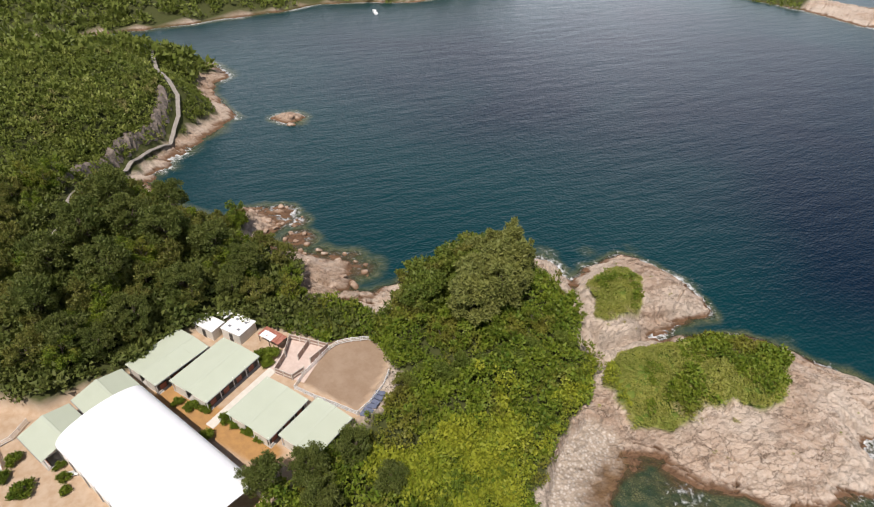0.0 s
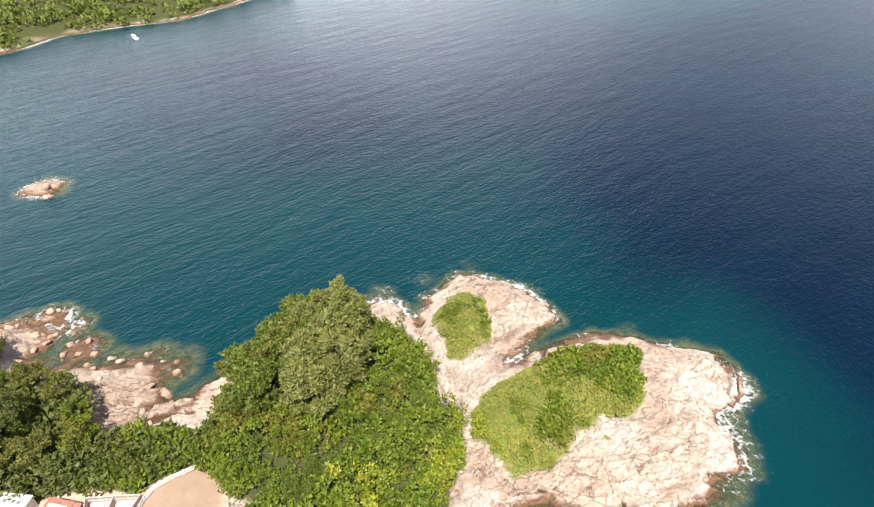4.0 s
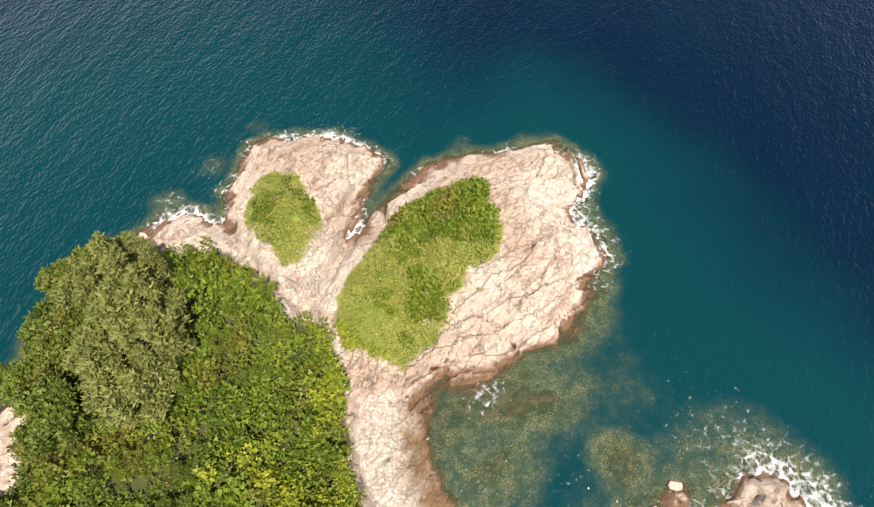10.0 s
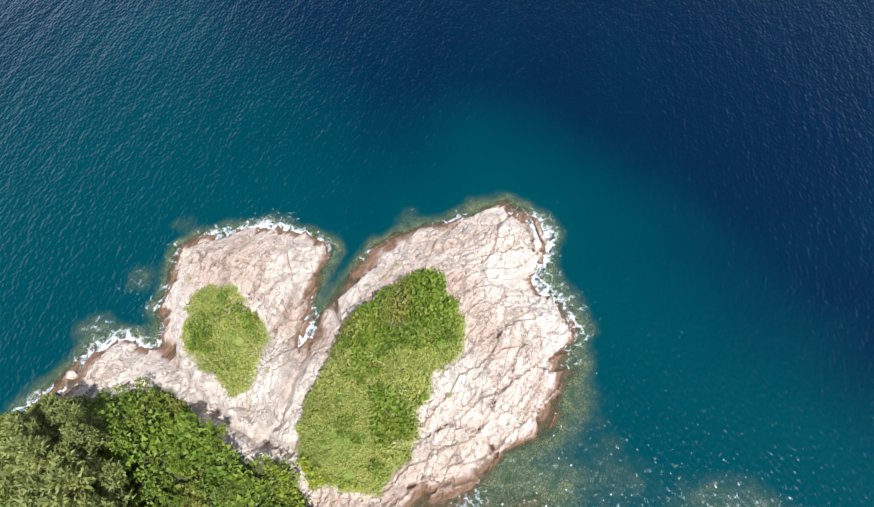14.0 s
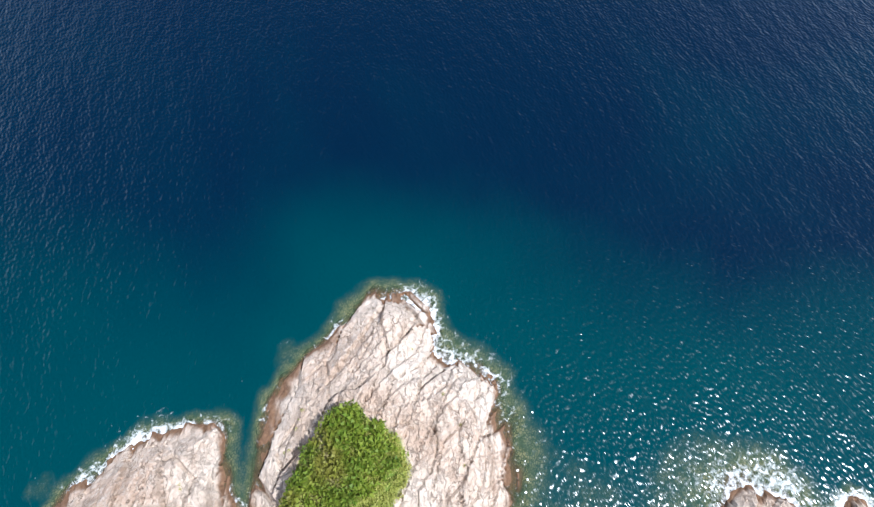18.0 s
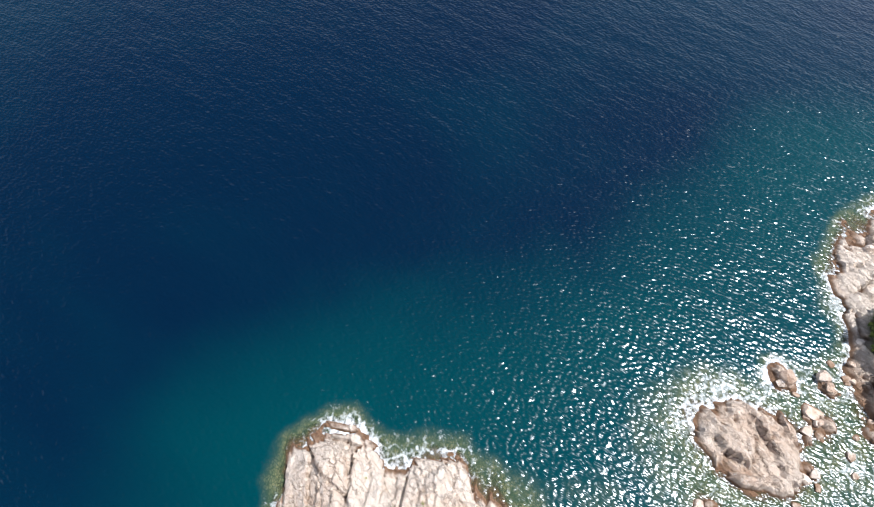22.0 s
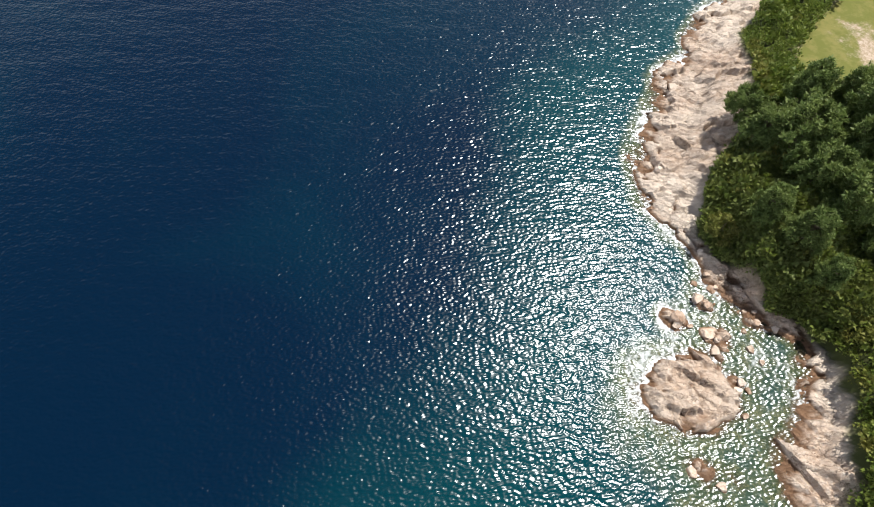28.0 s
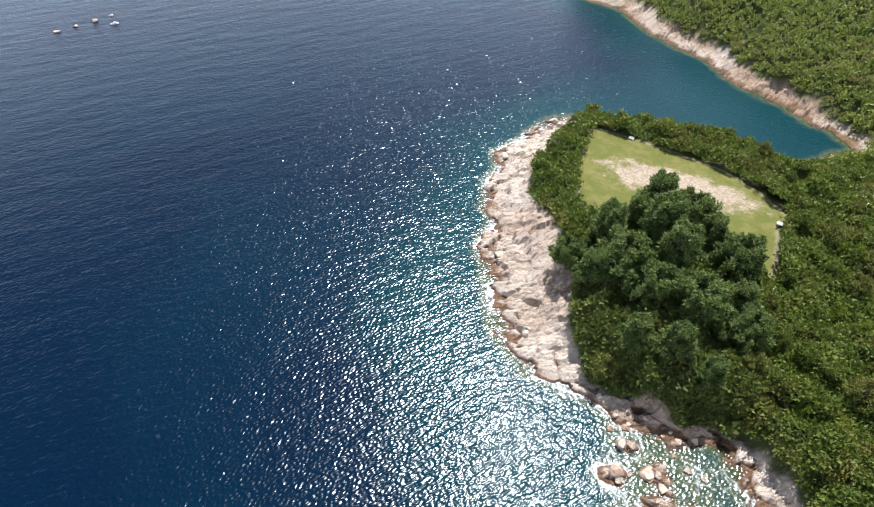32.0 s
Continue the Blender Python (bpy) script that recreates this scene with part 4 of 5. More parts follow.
thicket("shrubs", "green scrub and young trees beside the stables", "tree", 6500, (-150, -45, -60, 52), off_road, 1.0, 2.6, TUFTS, 0.4, 2.5)
thicket("shrubs", "scrub covering the western hillside", "hill", 26000, (-330, -50, -118, 118), off_road, 0.7, 1.9, TUFTS_COARSE)
thicket("shrubs", "paler grassy scrub in patches on the western hillside", "meadow", 16000, (-330, -50, -118, 118), lambda x, y: off_road(x, y) & (fractal(x, y, 26, 4, 97) > 0.0), 0.6, 1.7, TUFTS_COARSE, 0.6)
thicket("shrubs", "scrub covering the southern hillside", "meadow", 30000, (0, -330, 240, -126), dense, 0.9, 2.1, TUFTS_COARSE, 0.2, 1.0)
thicket("shrubs", "woods on the far shore of the bay", "hill", 6000, (-520, 30, -215, 445), dense, 2.0, 4.5, TUFTS_COARSE)
thicket("shrubs", "scrub on the far northern cape", "hill", 900, (-110, 405, 50, 480), dense, 1.2, 2.5, TUFTS_COARSE)

pine = tree("casuarina", "feathery grey-green casuarina on the scrub peninsula", 9.0, 4.4, "pine", 64, 3, TUFTS_PINE, plume=1.5, lump=0.22)
plant(pine, [(-43.5, 56.5, 1.4, 20), (-41, 51.5, 1.35, 140), (-46.5, 50.5, 1.25, 250), (-43.5, 45.5, 1.25, 330), (-51, 66, 1.05, 60), (-48, 68, 1.0, 200), (-54, 62, 1.0, 300), (-45.5, 66, 0.9, 110)])
young = tree("casuarina", "slender young casuarina rising above the scrub", 12.0, 1.9, "pine", 34, 8, TUFTS_PINE, slim=1.38, plume=2.0, lump=0.24, trunk=0.13)
plant(young, [(-48, 66, 1.14, 30), (-45, 61.5, 1.3, 150), (-51, 62.5, 0.95, 260), (-42, 63.5, 0.95, 80), (-53.5, 66, 0.9, 200)])
round_tree = tree("small_tree", "rounded olive-green seaside tree", 5.0, 2.8, "olive", 20, 15, TUFTS_TREE, trunk=0.14, lump=0.34)
for_spots = [(-58 + 9 * math.cos(k * 2.4) * ((k % 5) / 5) + (k % 3) * 1.5, 42 + k * 1.15, 1.15 + 0.2 * (k % 4), 47 * k) for k in range(26)]
for_spots += [(-24 - 30 * ((k * 0.618) % 1.0), 12 + 46 * ((k * 0.377) % 1.0), 0.5 + 0.14 * (k % 3), 61 * k) for k in range(26)]
plant(round_tree, [p for p in for_spots if zone_at("bush", p[0], p[1]) > 0.5])
dark = tree("casuarina", "tall dark casuarina beside the lawn", 11.0, 4.6, "dusky", 95, 5, TUFTS_PINE, slim=1.3, plume=1.7, lump=0.165)
plant(dark, [(52, -15, 0.95, 40), (44, -14, 0.8, 310), (60, -13.5, 0.9, 95), (69.7, -51.6, 1.39, 0), (77, -37.6, 1.25, 150), (60, -36.8, 1.45, 260), (74.6, -25.5, 0.99, 30), (44.3, -34.5, 0.92, 10), (55.5, -50.7, 0.99, 330), (66.1, -42.6, 1.52, 120), (72, -45.4, 1.06, 222)])
spread_dark = tree("casuarina", "broad grey-green casuarina above the shore cliff", 9.0, 5.4, "dusky", 90, 25, TUFTS_PINE, lean=1.4, slim=0.9, plume=1.4, lump=0.17)
plant(spread_dark, [(61.7, -56.5, 1.25, 80), (49.5, -46.4, 1.19, 210), (69.2, -28.8, 1.39, 300), (52.3, -29.5, 1.39, 100), (62, -26.8, 1.19, 190), (82, -29.8, 0.92, 70), (40.8, -27, 0.99, 280), (56.7, -30.9, 1.06, 20)])
woods = [tree("tree", "olive-brown crowned tree in the wood by the stables", 6.5, 3.1, "wood", 15, 41, TUFTS_TREE, trunk=0.15, lump=0.36),
         tree("tree", "fresh green crowned tree in the wood by the stables", 6.0, 2.9, "shrub", 15, 43, TUFTS_TREE, trunk=0.15, lump=0.38, lean=0.5)]
wood_spots = []
for i in range(12):
    for j in range(15):
        x = -150 + 6.4 * i + 3.0 * math.sin(5.1 * i + 2.7 * j)
        y = -42 + 6.0 * j + 2.6 * math.sin(3.3 * i + 7.9 * j)
        if off_road(np.array([x]), np.array([y]))[0] and inside(np.array([x]), np.array([y]), STABLE_YARD)[0] < -2.5:
            wood_spots.append((x, y, 0.75 + 0.35 * abs(math.sin(1.7 * i + 4.1 * j)), 53 * i + 71 * j))
plant(woods[0], [p for k, p in enumerate(wood_spots) if k % 5 < 3])
plant(woods[1], [p for k, p in enumerate(wood_spots) if k % 5 >= 3])
neck_spots = [(-20 - 38 * ((k * 0.618) % 1.0), 10 + 58 * ((k * 0.377 + 0.2) % 1.0), 0.42 + 0.16 * (k % 3), 67 * k) for k in range(34)]
plant(woods[1], [p for p in neck_spots if zone_at("bush", p[0], p[1]) > 0.5], first=False)
head_spots = [(14 + 100 * ((k * 0.618) % 1.0), -118 + 112 * ((k * 0.377 + 0.1) % 1.0), 0.6 + 0.17 * (k % 4), 59 * k) for k in range(150)]
head_spots = [p for p in head_spots if zone_at("bush", p[0], p[1]) > 0.5 and inside(np.array([p[0]]), np.array([p[1]]), LAWN)[0] < -2.5 and (p[0] < 84 or p[1] > -30)]
plant(woods[0], [p for k, p in enumerate(head_spots) if k % 3 == 0], first=False)
plant(round_tree, [p for k, p in enumerate(head_spots) if k % 3 == 1], first=False)
plant(woods[1], [(x, y, size * 0.8, turn) for k, (x, y, size, turn) in enumerate(head_spots) if k % 3 == 2], first=False)
broad = tree("tree", "broad dark green tree behind the stable roofs", 10.0, 5.0, "tree", 54, 9, TUFTS_TREE, plume=0.9, lump=0.28)
plant(broad, [(-130.2, 17.3, 1.2, 0), (-124, 27.8, 1, 50), (-120, 6.3, 1.2, 70), (-115.2, 14.6, 1.15, 130), (-113.9, -2.7, 1.1, 200), (-104.4, -10, 1, 20), (-103.4, 3.3, 1.1, 90), (-106.8, 18.3, 1.15, 250),
              (-99, 23.6, 1, 310), (-89.5, 25, 0.85, 45), (-93.9, -9.8, 0.85, 190), (-90.7, 0.6, 0.9, 140), (-91.6, 12.6, 0.9, 270), (-87.3, 20.1, 0.7, 30), (-89.9, -6.2, 0.7, 80), (-42.1, 2.4, 0.7, 60), (-39.7, 9.1, 0.65, 120), (-36.5, 0.1, 0.7, 220), (-46.3, -3.2, 0.75, 330), (-31, 8.6, 0.6, 15)])


# ---------------------------------------------------------------- stable yard
YARD = 5.0


def stable_block(x, y, turn, length, width, rise, label):
    """An open-sided block: ridge along its own x, sheets down both slopes, posts and stall fronts."""
    top = thing("stable_block", pose(x, y, YARD, 0, 0, turn), label, "stable", "stable blocks in the yard")
    l, w, eave = length / 2, width / 2, 2.75
    slope = math.hypot(w, rise)
    tilt = math.degrees(math.atan2(rise, w))
    count = max(6, round(length / 1.05))
    step = length / count
    bm = bmesh.new()
    box(bm, -step / 2 + 0.005, 0, -0.035, step / 2 - 0.005, slope, 0.0)
    for k in range(4):
        u = -step / 2 + step * (k + 0.5) / 4
        box(bm, u - 0.035, 0, 0.0, u + 0.035, slope, 0.03)
    first = None
    for side in (1, -1):
        for k in range(count):
            m = pose(-l + step * (k + 0.5), 0, eave + rise, 0, 0, 0 if side > 0 else 180) @ pose(0, 0, 0, -tilt, 0, 0)
            if first is None:
                first = part("roof_sheet", bm, ROOF, top)
                first.matrix_basis = m
            else:
                ob = new("roof_sheet", first.data)
                ob.parent, ob.matrix_basis = top, m
    part("ridge_cap", boxed(-l - 0.02, -0.26, eave + rise - 0.03, l + 0.02, 0.26, eave + rise + 0.032, bevel=0.012), ROOF, top)
    for side in (1, -1):
        part("gutter", boxed(-l, side * w - 0.07, eave - 0.16, l, side * w + 0.07, eave - 0.05, bevel=0.02), STEEL, top, "grey metal gutter")
        front = part("stall_front", boxed(-l + 0.5, side * (w - 0.9) - 0.06, 0, l - 0.5, side * (w - 0.9) + 0.06, 1.35), DARK, top, "dark timber stall front")
        bays = max(3, round(length / 3.2))
        for k in range(bays):
            u = -l + 0.3 + (length - 0.6) * (k + 0.5) / bays
            part("stall_door", boxed(u - 0.6, side * (w - 0.83) - 0.03, 0.05, u + 0.6, side * (w - 0.83) + 0.03, 1.3), RUST, front, "brown half door")
        for k in range(bays + 1):
            u = -l + 0.3 + (length - 0.6) * k / bays
            part("post", boxed(u - 0.07, side * (w - 0.4) - 0.07, 0, u + 0.07, side * (w - 0.4) + 0.07, eave + 0.05), WHITE, top, "white steel post")
            if k < bays:
                part("stall_wall", boxed(u - 0.05, side * 0.9 - 0.0, 0, u + 0.05, side * (w - 0.9), 2.1), WALL, top, "cream stall partition")
    for end in (1, -1):
        bm = bmesh.new()
        vs = [bm.verts.new((end * (l - 0.25), p, q)) for p, q in ((-w, eave - 0.1), (w, eave - 0.1), (0, eave + rise - 0.08))]
        vs2 = [bm.verts.new((end * (l - 0.19), v.co.y, v.co.z)) for v in vs]
        bm.faces.new(vs)
        bm.faces.new(vs2[::-1])
        for a, b in ((0, 1), (1, 2), (2, 0)):
            bm.faces.new((vs[a], vs2[a], vs2[b], vs[b]))
        bmesh.ops.recalc_face_normals(bm, faces=bm.faces)
        part("gable_panel", bm, WALL, top, "pale gable panel")
    part("floor_slab", boxed(-l + 0.2, -w + 0.2, -0.2, l - 0.2, w - 0.2, 0.06), CONCRETE, top, "concrete floor slab")
    return top


for bx, by, turn, length, width, rise, words in (
        (-79.5, -19, 4.1, 7.7, 8.27, 1.0, "pale green gabled stable block at the yard gate"),
        (-80.4, -10, 2.1, 7.7, 9.04, 1.0, "pale green gabled stable block beside the white canopy"),
        (-81.1, 1.4, 96.1, 11.54, 8.85, 0.3, "pale green stable block under the dark trees"),
        (-71.7, 5.3, 99.1, 12.7, 9.43, 0.3, "long pale green stable block with an open walkway"),
        (-57.5, 6.1, 98.1, 9.62, 9.81, 0.3, "pale green stable block beside the sand path"),
        (-48.2, 8.7, 96.1, 9.43, 7.89, 0.3, "pale green stable block next to the round paddock")):
    stable_block(bx, by, turn, length, width, rise, words)


def arena_canopy(x, y, turn, length, span):
    top = thing("arena_canopy", pose(x, y, YARD, 0, 0, turn), "white arched fabric canopy over the riding arena", "canopy")
    l, s, eave, rise = length / 2, span / 2, 3.6, 2.9
    arch = [(-s * math.cos(math.pi * k / 18), eave + rise * math.sin(math.pi * k / 18) ** 0.85) for k in range(19)]
    bays = 8
    bm = bmesh.new()
    rows = []
    for j in range(bays * 2 + 1):
        rows.append([bm.verts.new((-l + length * j / (bays * 2), p, q - 0.03 * (j % 2))) for p, q in arch])
    for r1, r2 in zip(rows, rows[1:]):
        for i in range(18):
            bm.faces.new((r1[i], r2[i], r2[i + 1], r1[i + 1])).smooth = True
    bmesh.ops.recalc_face_normals(bm, faces=bm.faces)
    part("membrane", bm, TENT, top)
    for b in range(bays + 1):
        u = -l + length * b / bays
        for side in (-1, 1):
            bm = bmesh.new()
            rod(bm, (u, side * (s - 0.05), -0.1), (u, side * (s - 0.05), eave), 0.09, 0.09, 8)
            part("column", bm, STEEL, top, "grey steel column")
        bm = bmesh.new()
        for (p, q), (p2, q2) in zip(arch, arch[1:]):
            rod(bm, (u, p, q - 0.10), (u, p2, q2 - 0.10), 0.06, 0.06, 6)
        part("hoop", bm, STEEL, top, "grey steel hoop")
    for side in (-1, 1):
        part("kick_board", boxed(-l, side * (s - 0.2) - 0.05, 0, l, side * (s - 0.2) + 0.05, 1.2), WALL, top, "pale kick board")
    return top


arena_canopy(-60.5, -12.1, 3.1, 30.8, 14.8)


def shed(x, y, turn, length, width, height, label, skylights=0):
    top = thing("shed", pose(x, y, YARD, 0, 0, turn), label, "shed", "white sheds behind the stables")
    l, w = length / 2, width / 2
    part("wall", boxed(-l + 0.15, -w + 0.15, -0.1, l - 0.15, w - 0.15, height), WALL, top, "off-white wall")
    part("roof", boxed(-l, -w, height, l, w, height + 0.14, bevel=0.03), WHITE, top, "white flat roof")
    door = part("door", boxed(-0.45, -w + 0.09, 0, 0.45, -w + 0.14, 2.0), DARK, top, "dark door")
    part("handle", boxed(0.28, -w + 0.04, 0.95, 0.38, -w + 0.09, 1.05), STEEL, door, "steel handle")
    for k in range(skylights):
        u, v = (k % 2 - 0.5) * l * 0.9, (k // 2 - 0.5) * w * 0.9
        part("skylight", boxed(u - 0.3, v - 0.25, height + 0.12, u + 0.3, v + 0.25, height + 0.22), STEEL, top, "grey rooflight")
    return top


shed(-83.2, 11.4, 10.1, 5.2, 3.4, 2.5, "small white flat-roofed shed behind the stables")
shed(-78.3, 14.8, 12.1, 5.0, 4.8, 2.5, "white flat-roofed shed with four rooflights", 4)
shed(-83.3, 15.3, 1.1, 2.6, 2.4, 2.3, "tiny white hut among the trees")

lean_to = thing("lean_to", pose(-71.3, 17.6, YARD, 0, 0, 8), "rusty red sheet lean-to partly under a white tarpaulin", "lean-to")
for k in range(5):
    part("roof_sheet", boxed(-2.7 + 1.1 * k, -1.3, 2.0 + 0.04 * (k % 2), -1.64 + 1.1 * k, 1.3, 2.05 + 0.04 * (k % 2)), RUST, lean_to, "rusty red sheet")
for u in (-2.5, 0.1, 2.6):
    for v in (-1.15, 1.15):
        part("post", boxed(u - 0.05, v - 0.05, -0.1, u + 0.05, v + 0.05, 2.0), DARK, lean_to)
bm = bmesh.new()
grid = bmesh.ops.create_grid(bm, x_segments=14, y_segments=9, size=1.0)["verts"]
for v in grid:
    v.co = Vector((v.co.x * 1.5 - 0.6, v.co.y * 0.9 - 0.5, 2.14 + 0.16 * noise.noise(v.co * 3.0)))
bmesh.ops.solidify(bm, geom=bm.faces[:], thickness=0.03)
part("tarpaulin", bm, WHITE, lean_to, "crumpled white tarpaulin")


def fence(name, label, line, rails, height, material, category="fence", panel=None):
    """Posts and rails from point to point on the yard."""
    top = thing(name, pose(0, 0, YARD), label, category)
    post = None
    for (ax, ay), (bx, by) in zip(line, line[1:]):
        a, b = Vector((ax, ay, 0)), Vector((bx, by, 0))
        count = max(1, round((b - a).length / 2.0))
        for k in range(count + 1):
            p = a + (b - a) * (k / count)
            if post is None:
                post = part("post", boxed(-0.07, -0.07, -0.2, 0.07, 0.07, height + 0.08), material, top)
                post.matrix_basis = Matrix.Translation(p)
            elif k < count or (bx, by) == line[-1]:
                ob = new("post", post.data)
                ob.parent, ob.matrix_basis = top, Matrix.Translation(p)
        turn = pose(ax, ay, 0, 0, 0, math.degrees(math.atan2(by - ay, bx - ax)))
        far = (b - a).length
        for r in range(rails):
            z = height * (r + 0.8) / rails
            part("rail", boxed(0.07, -0.03, z - 0.07, far - 0.07, 0.03, z + 0.07, turn=turn), material, top)
        if panel:
            part("panel", boxed(0.07, 0.031, 0.1, far - 0.07, 0.06, height - 0.1, turn=turn), panel, top)
    return top


fence("paddock_fence", "white post-and-rail fence round the sand paddock",
      [(-57.3, 30.5), (-59.8, 27.7), (-61.2, 25.4), (-61.4, 23.4), (-60.7, 19.4), (-60, 15.5), (-58.9, 12.7), (-54.7, 13.6), (-50.3, 14.9), (-46.1, 16)], 3, 1.2, WHITE)
fence("paddock_fence", "white post-and-rail fence beside the blue crates", [(-46.1, 16.2), (-46.1, 19.5), (-46.9, 23.5), (-48.4, 26.5)], 3, 1.2, WHITE)
fence("entrance_fence", "white rail fence at the yard entrance", [(-87.5, -21), (-85.8, -24), (-86, -26.5), (-80.3, -27.3)], 3, 1.2, WHITE)
for line in ([(-66.8, 16.9), (-69.4, 20.2), (-65.5, 21.9), (-61.8, 23.4)], [(-65.5, 21.7), (-63.9, 17.7)], [(-61.8, 23.4), (-61.5, 18.7)],
             [(-66.4, 16.5), (-64.6, 12.8), (-60.9, 13.8), (-60.7, 16.5)]):
    fence("wash_pen", "cream-railed pen walls with brown-pink boards", line, 2, 1.7, WALL, "pen", PEN)
slab = thing("pen_floor", pose(-64.3, 18.1, YARD, 0, 0, 20), "pale concrete floor of the wash pens", "floor slab")
part("slab", boxed(-4.0, -5.0, -0.2, 4.0, 4.2, 0.07), PEN_FLOOR, slab)
walk_slab = thing("walkway", pose(-64.7, 5.6, YARD, 0, 0, 98), "white concrete walkway between the stable blocks", "walkway")
part("slab", boxed(-7.5, -0.9, -0.2, 7.5, 0.9, 0.08), WALL, walk_slab)
for k in range(6):
    crate = thing("crate", pose(-44.9 - 0.24 * k, 16.7 + 1.04 * k, YARD, 0, 0, 100 + 9 * (k % 3)), "blue-grey plastic crate beside the paddock fence", "crate", "crates by the paddock")
    part("body", boxed(-0.4, -0.9, 0, 0.4, 0.9, 0.55, bevel=0.04), MAT_BLUE, crate)
    part("lid", boxed(-0.44, -0.94, 0.55, 0.44, 0.94, 0.63, bevel=0.02), MAT_BLUE, crate)

bush = tree("garden_shrub", "clipped green garden shrub beside the sand path", 1.3, 1.1, "shrub", 12, 21, TUFTS_TREE, trunk=0.05)
plant(bush, [(-72, -2.6, 0.8, 0), (-69.5, -1.8, 0.8, 60), (-61.8, -3.6, 1.1, 30), (-62.4, 0.9, 1, 120), (-60.3, 1.2, 0.8, 200), (-57.4, 1.6, 0.9, 300), (-55, 2.2, 0.8, 80),
             (-74.8, -21.2, 0.7, 10), (-72.3, -21.6, 0.8, 150), (-69.9, -22.5, 0.7, 240), (-81.2, -25.3, 1, 40), (-79.4, -27.9, 1, 290), (-74.6, -26.7, 1.3, 200), (-68.4, 14.8, 1.3, 15), (-69.7, 13.8, 1.2, 130), (-67.6, 13.2, 1, 230), (-67, -0.1, 0.8, 77), (-69, -0.6, 0.9, 177)])

# ---------------------------------------------------------------- hill road


def ribbon(name, line, wide, material, label, lift=0.06):
    """A road laid on the ground along a line, with a thin body."""
    dense_line = []
    for (ax, ay), (bx, by) in zip(line, line[1:]):
        count = max(2, int(math.hypot(bx - ax, by - ay) / 1.5))
        dense_line += [(ax + (bx - ax) * k / count, ay + (by - ay) * k / count) for k in range(count)]
    dense_line.append(line[-1])
    bm = bmesh.new()
    before = None
    for k, (x, y) in enumerate(dense_line):
        x2, y2 = dense_line[min(k + 1, len(dense_line) - 1)]
        x1, y1 = dense_line[max(k - 1, 0)]
        n = Vector((-(y2 - y1), x2 - x1)).normalized() * wide / 2
        z = max(float(on_ground(x + n.x * s, y + n.y * s)[0]) for s in (-1, 0, 1)) + lift
        row = [bm.verts.new((x + s * n.x, y + s * n.y, z - d)) for s, d in ((-1, 0.3), (-1, 0), (1, 0), (1, 0.3))]
        if before:
            for i in range(3):
                bm.faces.new((before[i], before[i + 1], row[i + 1], row[i]))
        before = row
    mesh = bpy.data.meshes.new(name)
    bm.to_mesh(mesh)
    bm.free()
    mesh.materials.append(material)
    return tagged(new(name, mesh), label, "road", kind="structure")


ribbon("road", HILL_ROAD, 1.4, ROAD, "narrow concrete road along the hillside")



def cutting(line, away, wide, tall):
    """A dark broken rock face cut into the hill above a road."""
    rng = np.random.default_rng(31)
    bm = bmesh.new()
    rows = []
    for (ax, ay), (bx, by) in zip(line, line[1:]):
        count = max(2, int(math.hypot(bx - ax, by - ay) / 1.0))
        side = Vector((by - ay, ax - bx)).normalized() * away
        for k in range(count):
            x, y = ax + (bx - ax) * k / count, ay + (by - ay) * k / count
            row = []
            for j in range(6):
                px, py = x + side.x * (2.0 + wide * j / 5), y + side.y * (2.0 + wide * j / 5)
                z = float(on_ground(px, py)[0])
                bulge = tall * math.sin(math.pi * (0.08 + 0.92 * j / 5)) if j else -0.3
                row.append(bm.verts.new((px + rng.uniform(-0.35, 0.35), py + rng.uniform(-0.35, 0.35), z + bulge + (rng.uniform(-0.5, 0.5) if j else 0))))
            rows.append(row)
    for r1, r2 in zip(rows, rows[1:]):
        for j in range(5):
            bm.faces.new((r1[j], r1[j + 1], r2[j + 1], r2[j]))
    bmesh.ops.recalc_face_normals(bm, faces=bm.faces)
    mesh = bpy.data.meshes.new("rock_cutting")
    bm.to_mesh(mesh)
    bm.free()
    mesh.materials.append(DARK_ROCK)
    return tagged(new("rock_cutting", mesh), "dark broken rock face above the hill road", "rock face", kind="structure")


cutting(HILL_ROAD[2:9], -1, 4.0, 1.9)

# ---------------------------------------------------------------- boulders


